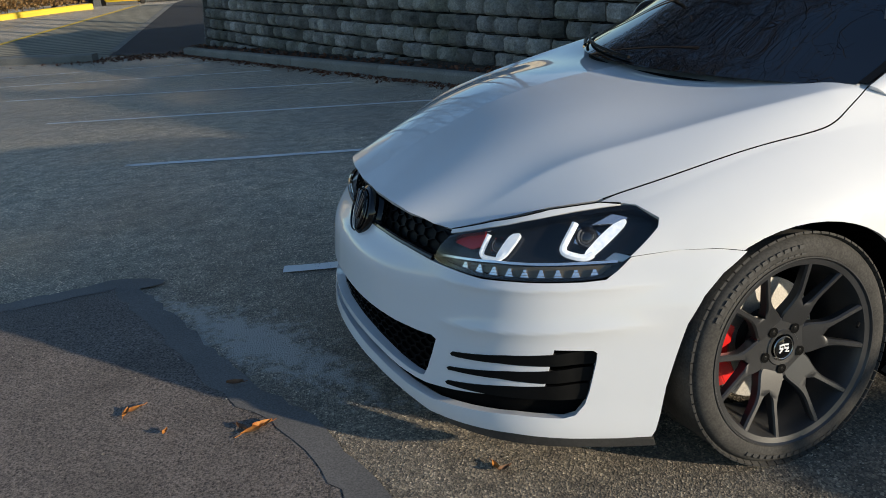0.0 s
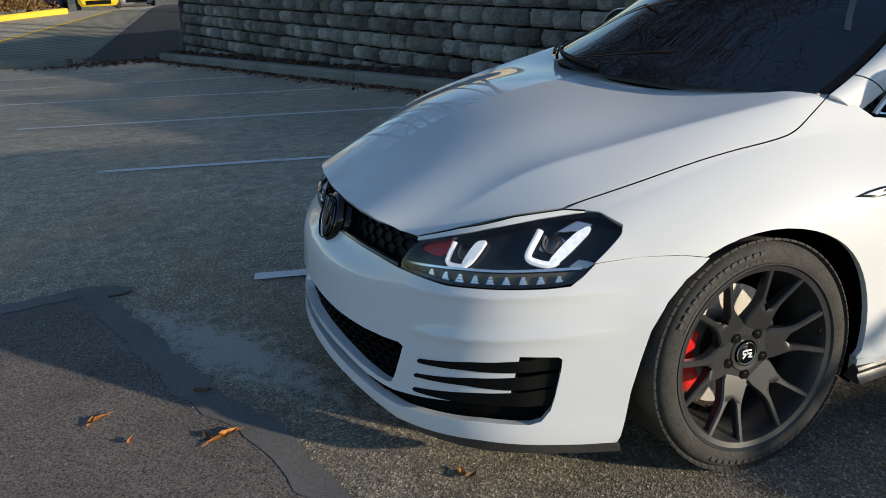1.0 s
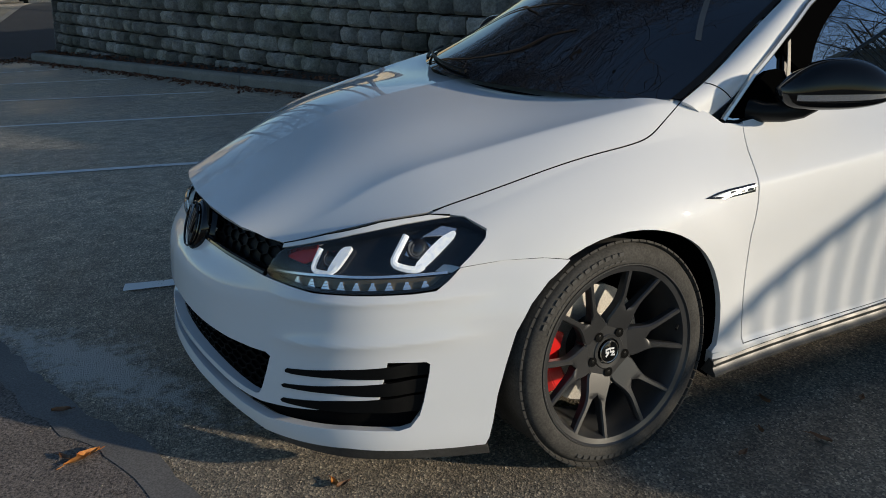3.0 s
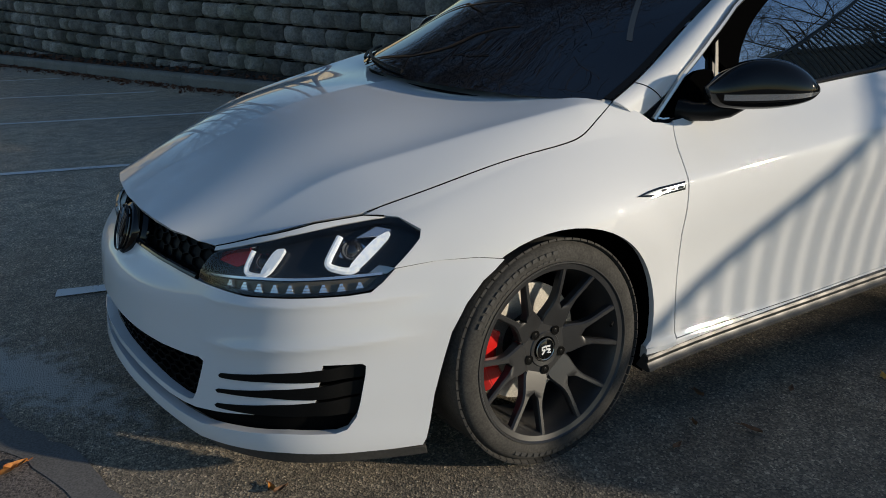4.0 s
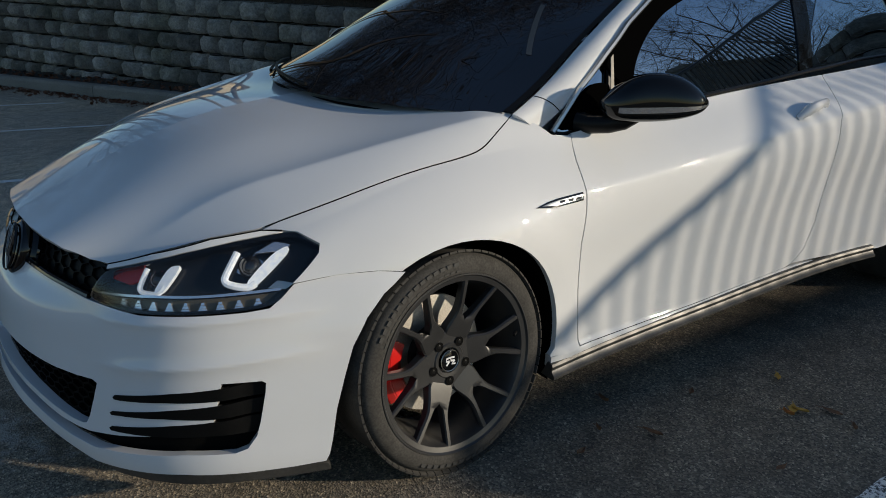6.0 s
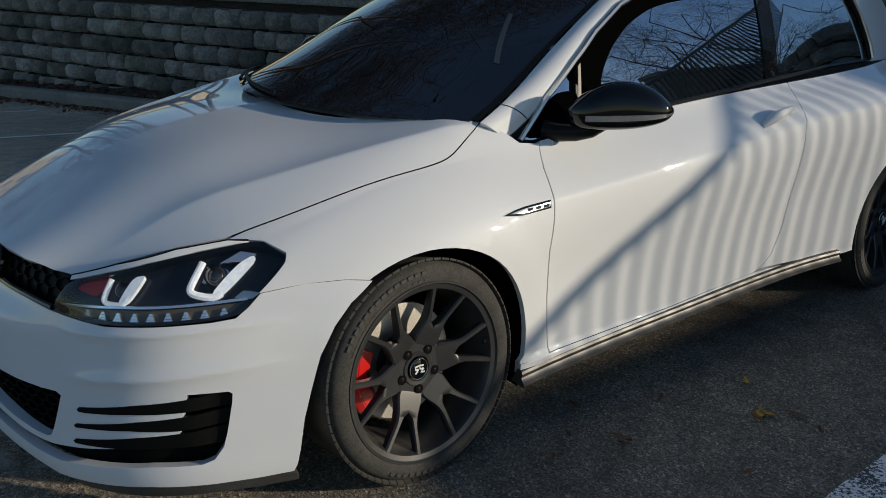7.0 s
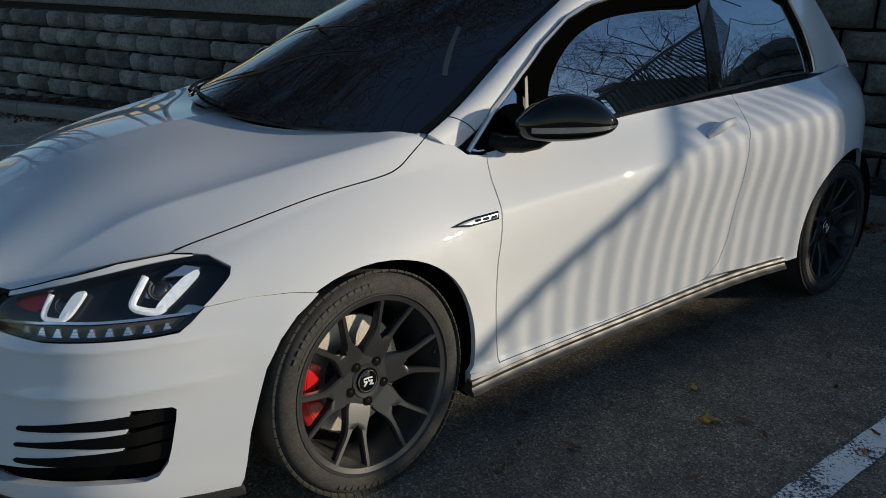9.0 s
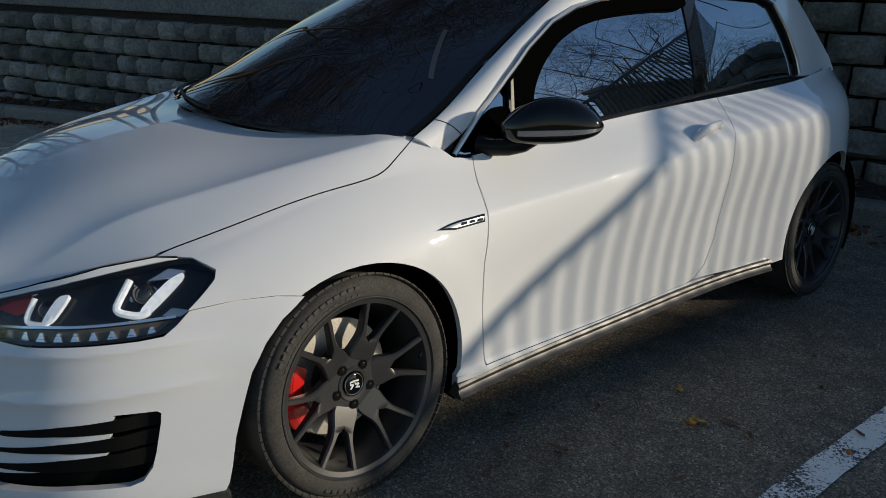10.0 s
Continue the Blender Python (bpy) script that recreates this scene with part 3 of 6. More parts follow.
# planting bed between kerb and wall
bed_rows = np.arange(-16, 8.1, 0.4)
bv, bf = [], []
rnd = random.Random(5)
for i, s in enumerate(bed_rows):
    for j, o in enumerate((0.13, 0.25, 0.4, 0.55, 0.75)):
        bv.append(tuple(kerb_point(s, o, (0.10, 0.12, 0.13, 0.15, 0.16)[j] + rnd.uniform(-0.015, 0.015))))
for i in range(len(bed_rows) - 1):
    for j in range(4):
        bf.append((i * 5 + j, i * 5 + j + 1, (i + 1) * 5 + j + 1, (i + 1) * 5 + j))
tagged(mesh_object("planting_bed", bv, bf, SOIL), "bare dark soil bed between kerb and wall", "soil", kind="structure")


# ---- the white car ----
car = thing("parked_car", "white two-door hatchback with black wheels, parked in a stall", "car")


def both(name, P, outline, mat, parent, **kw):
    """The same panel on the left and on the right side."""
    l = panel(name, P, outline, mat, parent, **kw)
    r = panel(name, P, outline, mat, parent, mirror=True, **kw)
    return l, r


# bonnet: right and left halves as one sheet, through the mirrored section
def bonnet_surface(x, v):
    """v below 5.7 is the left half, above it the right half."""
    v = np.asarray(v, float)
    p = body(x, np.where(v > 5.7, 11.4 - v, v))
    return np.where((v + 0 * np.asarray(x) > 5.7)[..., None], p * (1, -1, 1) + (0, 2 * MID, 0), p)


def eased(pts, turns=2):
    """Rounds the corners of an open line."""
    for _ in range(turns):
        new_pts = [pts[0]]
        for (a, b), (c, d) in zip(pts, pts[1:]):
            new_pts += [(a * 0.75 + c * 0.25, b * 0.75 + d * 0.25), (a * 0.25 + c * 0.75, b * 0.25 + d * 0.75)]
        pts = new_pts + [pts[-1]]
    return pts


# the gap between bonnet and wing
GAP = eased([(0.440, 3.070), (0.507, 3.078), (0.68, 3.035), (0.919, 2.960), (1.020, 2.965), (1.068, 3.015), (1.110, 3.120), (1.157, 3.274), (1.198, 3.447)])
left = [(-0.022, 5.7), (-0.014, 5.1), (0.002, 4.6), (0.031, 3.98), (0.081, 3.33), (0.115, 3.12), (0.206, 3.14), (0.327, 3.14), (0.425, 3.073)] + [(x, v + 0.010) for x, v in GAP[2:]] + [(1.200, 3.465),
        (1.184, 3.510), (1.140, 3.605), (1.095, 3.765), (1.062, 3.944), (1.042, 4.171), (1.022, 4.417), (0.997, 4.70), (0.938, 5.25), (0.900, 5.7)]
right = [(x, 11.4 - v + 0.40 * float(smooth(0.03, 0.15, x) * smooth(1.18, 1.05, x)) * (v < 3.3)) for x, v in left[::-1]][1:-1]
bonnet = panel("bonnet", bonnet_surface, left + right, PAINT, car, step=(0.020, 0.018), flange=0.015, label="long white bonnet with raised side creases")

# wings
wing = [(0.434, 3.045), (0.462, 2.995), (0.499, 2.89), (0.535, 2.613), (0.526, 2.479), (0.452, 2.09), (0.555, 2.005), (0.648, 1.893), (0.709, 1.783)]
arch_f = []
for k in range(0, 23):
    a = radians(119 - k * 6.65)
    arch_f.append((0.890 + 0.352 * math.cos(a), 0.305 + 0.362 * math.sin(a)))


def to_v(P, x, z, v0=1.0):
    """The section parameter at which the body has that height."""
    v = v0
    for _ in range(40):
        d = (P(x, v + 1e-3)[2] - P(x, v - 1e-3)[2]) / 2e-3
        v -= float(np.clip((P(x, v)[2] - z) / max(d, 0.05), -0.3, 0.3))
    return v


wing += [(x, to_v(body, x, z, 1.5)) for x, z in arch_f if z > 0.24]
wing += [(1.222, 0.42), (1.222, 0.395), (1.340, 0.40), (1.333, 0.58), (1.319, 1.0), (1.309, 1.536), (1.322, 2.2), (1.340, 2.6), (1.366, 2.95), (1.30, 3.015), (1.262, 3.20)] + [(x, v - 0.010) for x, v in GAP[:2:-1]]
wings = both("wing", body, wing, PAINT, car, step=(0.022, 0.05), flange=0.018)
wings[1].location.z -= 0.03


def seam(P, pts, r, lift):
    """A near-black tube painting a panel gap's shade, on both sides of the car."""
    q = np.array(dense(pts, False, 0.03))
    X = P(q[:, 0], q[:, 1]) + normals_of(P, q[:, 0], q[:, 1], False) * lift
    for s in (1, -1):
        Y = X if s > 0 else X * (1, -1, 1) + (0, 2 * MID, -0.035)
        part("panel_gap_shade", tube([tuple(p) for p in Y], r, 6), VOID, car)


seam(body, GAP, 0.0018, -0.0012)

# doors, sills, quarter panels
DOOR_BACK = [(2.690, 3.02), (2.668, 2.80), (2.625, 2.50), (2.575, 2.10), (2.562, 1.53), (2.545, 0.947), (2.505, 0.66), (2.442, 0.53)]
door_o = [(1.371, 2.985), (1.345, 2.6), (1.327, 2.2), (1.314, 1.536), (1.324, 1.0), (1.338, 0.58), (1.345, 0.42), (1.9, 0.45), (2.40, 0.50)] + DOOR_BACK[::-1] + [(2.3, 3.02), (1.9, 3.02), (1.6, 3.02)]
doors = both("door", body, door_o, PAINT, car, step=(0.035, 0.035), flange=0.02)
sill_o = [(1.228, 0.21), (1.226, 0.388), (1.345, 0.412), (1.9, 0.443), (2.42, 0.494), (2.90, 0.43), (2.97, 0.41), (2.97, 0.34), (2.42, 0.33), (2.0, 0.30), (1.6, 0.25)]
both("sill", body, sill_o, PAINT, car, step=(0.05, 0.025), flange=0.03)
ARCH_R = []
for k in range(0, 26):
    a = radians(190 - k * 8.0)
    ARCH_R.append((3.435 + 0.37 * math.cos(a), 0.315 + 0.375 * math.sin(a)))
quarter = [(2.447, 0.525), (2.510, 0.655), (2.550, 0.947), (2.567, 1.53), (2.580, 2.10), (2.630, 2.5), (2.673, 2.8), (2.695, 3.02), (3.0, 3.02), (3.3, 3.03), (3.6, 3.1), (3.9, 3.1), (4.08, 3.0), (4.12, 2.2), (4.12, 1.3), (4.10, 0.3), (3.85, 0.25)]
quarter += [(x, to_v(body, x, z, 1.2)) for x, z in ARCH_R[::-1] if z > 0.23] + [(2.98, 0.42)]
both("quarter_panel", body, quarter, PAINT, car, step=(0.04, 0.08), flange=0.02)

# front bumper with lip, in one sheet with its openings
def mirrored(half):
    """A closed loop from half a loop that starts and ends on the middle plane."""
    return list(half) + [(-u, z) for u, z in half[::-1] if abs(u) > 1e-6]


LOW_GRILLE = mirrored([(0.0, 0.366), (0.10, 0.363), (0.17, 0.358), (0.266, 0.349), (0.359, 0.342), (0.44, 0.342), (0.488, 0.346), (0.505, 0.340), (0.497, 0.30), (0.484, 0.25), (0.474, 0.228), (0.46, 0.222), (0.42, 0.222), (0.36, 0.230), (0.287, 0.243), (0.195, 0.255), (0.09, 0.262), (0.0, 0.264)])
VENT_HOLE = mirrored([(0.0, 0.246), (0.09, 0.244), (0.195, 0.239), (0.285, 0.229), (0.38, 0.212), (0.44, 0.208), (0.484, 0.209), (0.575, 0.223), (0.667, 0.240), (0.800, 0.251), (0.815, 0.32), (0.828, 0.379),
                      (0.920, 0.380), (0.929, 0.374), (0.927, 0.352), (0.912, 0.279), (0.902, 0.244), (0.88, 0.214), (0.852, 0.204), (0.737, 0.200), (0.593, 0.182), (0.504, 0.170), (0.422, 0.174), (0.285, 0.198), (0.15, 0.212), (0.0, 0.216)])
top_half = [(0.0, 0.556), (0.12, 0.556), (0.254, 0.556), (0.37, 0.551), (0.462, 0.541), (0.562, 0.537), (0.63, 0.535), (0.708, 0.54), (0.811, 0.545), (0.893, 0.549), (0.947, 0.555), (0.974, 0.575), (1.005, 0.605), (1.107, 0.619), (1.203, 0.62), (1.27, 0.612)]
arch_half = [(1.21, 0.568), (1.167, 0.516), (1.131, 0.448), (1.106, 0.363), (1.087, 0.293), (1.075, 0.22), (1.066, 0.18), (1.057, 0.162), (0.981, 0.155), (0.875, 0.15), (0.734, 0.148), (0.588, 0.134), (0.494, 0.126), (0.417, 0.14), (0.286, 0.166), (0.15, 0.18), (0.0, 0.186)]
bumper = panel("front_bumper", nose, mirrored(top_half + arch_half), PAINT, car, holes=[LOW_GRILLE, VENT_HOLE], step=(0.018, 0.007), flange=0.03, label="white front bumper with side vents and lip")

seam(nose, [(u, z + 0.001) for u, z in top_half[-5:]], 0.0010, -0.0006)

seam(nose, [(0.506, 0.6315), (0.631, 0.668), (0.804, 0.703), (0.936, 0.7178), (0.985, 0.7155)], 0.0024, -0.0005)

# near-black sheets paint the shade of the cavities behind the openings
part_cavity = panel("cavity_shade_sheet", nose, mirrored([(0.0, 0.70), (0.4, 0.66), (0.55, 0.40), (1.0, 0.40), (1.0, 0.14), (0.5, 0.14), (0.0, 0.17)]), VOID, car, step=(0.05, 0.03), flange=0.0, lift=-0.055)


def honeycomb(P, outline, cell, lift, bar, depth, name, parent, squash=1.0):
    """Hexagonal bars over the part of a surface inside an outline."""
    bm = bmesh.new()
    us, zs = [p[0] for p in outline], [p[1] for p in outline]
    poly = np.array(outline)
    seen = set()
    dx, dz = cell * math.sqrt(3) / 2, cell * 0.75 * squash
    ni, nj = int((max(us) - min(us)) / dx) + 3, int((max(zs) - min(zs)) / dz) + 3
    for j in range(-1, nj):
        for i in range(-1, ni):
            cu, cz = min(us) + (i + 0.5 * (j % 2)) * dx, min(zs) + j * dz
            ring = [(cu + cell / 2 * math.sin(k * math.pi / 3), cz + cell / 2 * squash * math.cos(k * math.pi / 3)) for k in range(6)]
            for k in range(6):
                a, b = ring[k], ring[(k + 1) % 6]
                key = tuple(sorted(((round(a[0], 4), round(a[1], 4)), (round(b[0], 4), round(b[1], 4)))))
                if key in seen:
                    continue
                seen.add(key)
                m = np.array([[(a[0] + b[0]) / 2, (a[1] + b[1]) / 2]])
                if not inside(poly, m[:, 0], m[:, 1])[0]:
                    continue
                q = np.array([a, b])
                N = normals_of(P, q[:, 0], q[:, 1], False)
                X = P(q[:, 0], q[:, 1]) + N * lift
                t = X[1] - X[0]
                vs = []
                for e in range(2):
                    s = np.cross(N[e], t)
                    s = s / np.linalg.norm(s) * bar / 2
                    vs += [bm.verts.new(X[e] + s), bm.verts.new(X[e] - s), bm.verts.new(X[e] - s * 1.4 - N[e] * depth), bm.verts.new(X[e] + s * 1.4 - N[e] * depth)]
                for f in ((0, 1, 5, 4), (1, 2, 6, 5), (3, 0, 4, 7)):
                    bm.faces.new([vs[n] for n in f])
    bmesh.ops.recalc_face_normals(bm, faces=bm.faces)
    return part(name, bm, BLACK_PLASTIC, parent)


TOP_GRILLE = mirrored([(0.0, 0.665), (0.16, 0.662), (0.30, 0.650), (0.42, 0.634), (0.50, 0.622), (0.478, 0.577), (0.466, 0.55), (0.37, 0.556), (0.254, 0.560), (0.0, 0.560)])
upper = panel("upper_grille", nose, TOP_GRILLE, BLACK_PLASTIC, car, step=(0.04, 0.02), flange=0.0, lift=-0.034, label="black honeycomb upper grille")
honeycomb(nose, TOP_GRILLE, 0.050, -0.026, 0.0020, 0.008, "honeycomb", upper, 0.72)
lower = panel("lower_grille", nose, LOW_GRILLE, BLACK_PLASTIC, car, step=(0.04, 0.02), flange=0.0, lift=-0.045, label="black honeycomb lower grille")
honeycomb(nose, LOW_GRILLE, 0.042, -0.032, 0.0032, 0.012, "honeycomb", lower, 0.62)


def surface_path(P, pts, lift, n=8):
    q = np.array(dense(pts, False, 1.0 / n * 0.2))
    N = normals_of(P, q[:, 0], q[:, 1], False)
    return [tuple(p) for p in P(q[:, 0], q[:, 1]) + N * lift], [tuple(k) for k in N]


for s in (1, -1):
    p, _ = surface_path(nose, [(s * u, z) for u, z in ((0.10, 0.566), (0.254, 0.565), (0.37, 0.560), (0.448, 0.551))], -0.006)
    part("grille_strip", tube(p, 0.004, 8), CHROME, upper, "thin bright chrome strip", True)
p, _ = surface_path(nose, [(0.462, 0.549), (0.37, 0.557), (0.254, 0.562), (0.0, 0.562), (-0.254, 0.562), (-0.37, 0.557), (-0.462, 0.549)], -0.004)
part("grille_frame", tube(p, 0.008, 8), BLACK_GLOSS, upper, "", True)

# vent fins: black blades that widen towards the outside
FINS = [[(0.558, 0.319), (0.564, 0.325), (0.581, 0.328), (0.709, 0.352), (0.838, 0.368), (0.929, 0.379), (0.928, 0.345), (0.805, 0.336), (0.695, 0.329), (0.581, 0.315), (0.562, 0.314)],
        [(0.550, 0.277), (0.557, 0.282), (0.574, 0.285), (0.710, 0.311), (0.827, 0.326), (0.922, 0.337), (0.918, 0.301), (0.803, 0.292), (0.696, 0.289), (0.574, 0.275), (0.556, 0.272)],
        [(0.549, 0.237), (0.556, 0.243), (0.574, 0.246), (0.709, 0.272), (0.811, 0.285), (0.913, 0.295), (0.907, 0.252), (0.802, 0.251), (0.695, 0.243), (0.575, 0.233), (0.555, 0.232)]]
def fin_surface(u, z):
    """The bumper's skin, sinking into the vent towards the outside."""
    u, z = np.broadcast_arrays(np.asarray(u, float), np.asarray(z, float))
    n = normals_of(nose, u, z, False)
    return nose(u, z) + n * (0.003 - 0.016 * smooth(0.825, 0.90, u))[..., None]


for f in FINS:
    for mir in (False, True):
        panel("vent_fin", fin_surface, f, BLACK_PLASTIC, bumper, step=(0.03, 0.012), flange=0.012, mirror=mir)
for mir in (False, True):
    # near-black sheet in place of the shade inside the vent
    panel("vent_shade_sheet", nose, [(0.81, 0.39), (0.94, 0.39), (0.92, 0.22), (0.86, 0.19), (0.40, 0.16), (0.40, 0.23), (0.80, 0.26)], VOID, bumper, step=(0.04, 0.02), flange=0.0, lift=-0.045, mirror=mir)
    panel("lip_extension", nose, [(0.50, 0.128), (0.588, 0.136), (0.734, 0.150), (0.875, 0.153), (0.98, 0.153), (1.062, 0.153), (1.068, 0.132), (0.98, 0.124), (0.85, 0.118), (0.70, 0.112), (0.56, 0.108)], GREY_PLASTIC, bumper, step=(0.04, 0.01), flange=0.02, lift=-0.004, mirror=mir, label="grey plastic lip extension")

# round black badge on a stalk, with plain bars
badge = part("badge", lathe([(0.0, -0.012), (0.050, -0.010), (0.060, -0.004), (0.063, 0.004), (0.062, 0.012), (0.070, 0.020), (0.071, 0.044), (0.062, 0.064), (0.0, 0.070)], 40), BLACK_GLOSS, car, "round gloss black emblem", True)
badge.matrix_world = Matrix.Translation((-0.042, -0.050, 0.578)) @ Matrix.Rotation(radians(20), 4, "Y") @ Matrix.Rotation(radians(-90), 4, "Z") @ Matrix.Scale(1.26, 4) @ Matrix.Scale(1.25, 4, (0, 1, 0))
ring = lathe([(0.0500, -0.0125), (0.0525, -0.0150), (0.0550, -0.0125), (0.0525, -0.0105)], 40, closed=True)
part("badge_ring", ring, BLACK_GLOSS, badge, "", True)
for x0, x1 in ((-0.030, -0.012), (0.030, 0.012), (-0.016, 0.0), (0.016, 0.0)):
    part("badge_bar", ribbon([(x0, -0.014, 0.042), (x1, -0.014, -0.020)], 0.006, 0.004, (0, 1, 0)), DARK_CHROME, badge)

# headlights
LAMP = rounded([(0.506, 0.620), (0.61, 0.648), (0.72, 0.673), (0.80, 0.687), (0.87, 0.697), (0.985, 0.712), (1.022, 0.711), (1.056, 0.696), (1.074, 0.686), (1.081, 0.673), (1.072, 0.660), (1.054, 0.641), (1.014, 0.606), (0.990, 0.585), (0.976, 0.575), (0.947, 0.560), (0.893, 0.553), (0.811, 0.549), (0.708, 0.544), (0.63, 0.539), (0.562, 0.541), (0.466, 0.545), (0.478, 0.577)], 2)


def inner(P, depth):
    return lambda u, v: P(u, v) + normals_of(P, np.asarray(u, float), np.asarray(v, float), False) * depth


for mir in (False, True):
    lamp = panel("headlight", nose, LAMP, HOUSING, car, step=(0.03, 0.015), flange=0.0, lift=-0.030, mirror=mir, label="clear headlight with black housing and two U-shaped guides")
    lamp.location.z -= 0.03 if mir else 0.0
    rim = LAMP
    panel("lens", nose, rim, LENS, lamp, step=(0.025, 0.012), flange=0.0, lift=0.001, mirror=mir, label="clear lens cover").visible_shadow = False
    cu, cz = np.mean([p[0] for p in LAMP]), np.mean([p[1] for p in LAMP])
    shrink = [(cu + (u - cu) * 0.962, cz + (z - cz) * 0.90) for u, z in LAMP]
    panel("seal", nose, LAMP, BLACK_GLOSS, lamp, holes=[shrink], step=(0.02, 0.01), flange=0.03, lift=-0.001, mirror=mir, label="black rim seal")
    for pts, facet, r in (([(0.620, 0.640), (0.610, 0.600), (0.612, 0.590), (0.622, 0.585), (0.655, 0.585), (0.670, 0.590), (0.682, 0.606)], [(0.655, 0.590), (0.668, 0.586), (0.682, 0.594), (0.704, 0.624), (0.722, 0.653), (0.688, 0.648), (0.668, 0.618)], 0.0068),
                          ([(0.876, 0.679), (0.845, 0.630), (0.844, 0.620), (0.852, 0.613), (0.884, 0.605), (0.904, 0.605), (0.918, 0.613)], [(0.893, 0.611), (0.910, 0.602), (0.930, 0.616), (0.970, 0.651), (0.999, 0.678), (0.994, 0.688), (0.962, 0.674), (0.930, 0.648)], 0.0092)):
        q = np.array(dense(rounded(pts, 2, False), False, 0.006))
        X = nose(q[:, 0], q[:, 1]) - normals_of(nose, q[:, 0], q[:, 1], False) * 0.014
        X = X * (1, -1, 1) + (0, 2 * MID, 0) if mir else X
        part("light_guide", tube([tuple(p) for p in X], r, 8), LIGHT_GUIDE, lamp, "white U-shaped light guide", True)
        panel("guide_facet", nose, rounded(facet, 1), LIGHT_GUIDE, lamp, step=(0.008, 0.006), flange=0.012, lift=-0.009, mirror=mir, label="white light guide facet")
    for u0, z0, r, dpt in ((0.905, 0.652, 0.030, -0.034), (0.652, 0.620, 0.022, -0.030)):
        p = nose(np.array(u0), np.array(z0)) + normals_of(nose, np.array(u0), np.array(z0), False) * dpt
        p = p * (1, -1, 1) + (0, 2 * MID, 0) if mir else p
        bm = bmesh.new()
        bmesh.ops.create_uvsphere(bm, u_segments=24, v_segments=16, radius=r, matrix=Matrix.Translation(tuple(p)))
        part("projector_lens", bm, SMOKED_LENS, lamp, "dark glass projector lens", True)
    panel("guide_cap", nose, [(0.917, 0.675), (0.965, 0.697), (1.001, 0.690), (0.993, 0.679), (0.958, 0.677)], SILVER, lamp, step=(0.02, 0.01), flange=0.008, lift=-0.010, mirror=mir)
    panel("side_reflector", nose, [(0.958, 0.615), (1.017, 0.676), (1.058, 0.679), (1.007, 0.612)], BLACK_GLOSS, lamp, step=(0.02, 0.01), flange=0.01, lift=-0.008, mirror=mir)
    panel("side_marker", nose, [(0.945, 0.600), (0.968, 0.616), (1.005, 0.608), (0.985, 0.596)], SATIN_CHROME, lamp, step=(0.02, 0.01), flange=0.006, lift=-0.008, mirror=mir)
    panel("red_accent", nose, [(0.522, 0.622), (0.600, 0.641), (0.606, 0.616), (0.57, 0.598), (0.510, 0.604)], RED_PLASTIC, lamp, step=(0.02, 0.01), flange=0.005, lift=-0.024, mirror=mir)
    panel("projector", nose, [(0.885, 0.672), (0.915, 0.676), (0.938, 0.660), (0.905, 0.628), (0.872, 0.640)], SILVER, lamp, step=(0.012, 0.008), flange=0.004, lift=-0.026, mirror=mir, label="silver projector bowl")
    panel("projector", nose, [(0.634, 0.636), (0.655, 0.640), (0.668, 0.626), (0.652, 0.602), (0.632, 0.606)], RED_PLASTIC, lamp, step=(0.012, 0.008), flange=0.004, lift=-0.026, mirror=mir)
    pth = np.array(dense([(0.485, 0.563), (0.57, 0.572), (0.658, 0.581), (0.811, 0.588), (0.895, 0.592), (0.975, 0.597)], False, 0.02))
    strip = [(u, z + 0.0028) for u, z in pth] + [(u, z - 0.0028) for u, z in pth[::-1]]
    panel("chrome_line", nose, strip, SILVER, lamp, step=(0.03, 0.004), flange=0.008, lift=-0.008, mirror=mir)
    for k in range(9):
        f = (k + 0.5) / 9
        u0, z0 = 0.548 + 0.395 * f, 0.552 + 0.016 * f
        for dz, w in ((-0.006, 0.013), (0.001, 0.009), (0.008, 0.005)):
            led = [(u0 - w, z0 + dz - 0.003), (u0 + w, z0 + dz - 0.002), (u0 + w * 0.7, z0 + dz + 0.0035), (u0 - w * 0.7, z0 + dz + 0.003)]
            panel("led_reflector", nose, led, SILVER, lamp, step=(0.012, 0.006), flange=0.012, lift=-0.009 - 0.002 * (k % 2), mirror=mir)
    panel("lamp_floor", nose, [(0.49, 0.556), (0.66, 0.574), (0.81, 0.582), (0.90, 0.586), (0.965, 0.590), (0.935, 0.566), (0.89, 0.560), (0.70, 0.551), (0.56, 0.548)], AMBER_GREY, lamp, step=(0.03, 0.01), flange=0.0, lift=-0.020, mirror=mir)
    lid = panel("eyelid", nose, [(0.506, 0.630), (0.631, 0.6665), (0.804, 0.7015), (0.936, 0.7165), (0.985, 0.713), (0.87, 0.699), (0.72, 0.675), (0.61, 0.650), (0.506, 0.621)], PAINT, car, step=(0.03, 0.006), flange=0.006, lift=0.001, mirror=mir, label="narrow white strip over the headlight")
    lid.location.z -= 0.03 if mir else 0.0

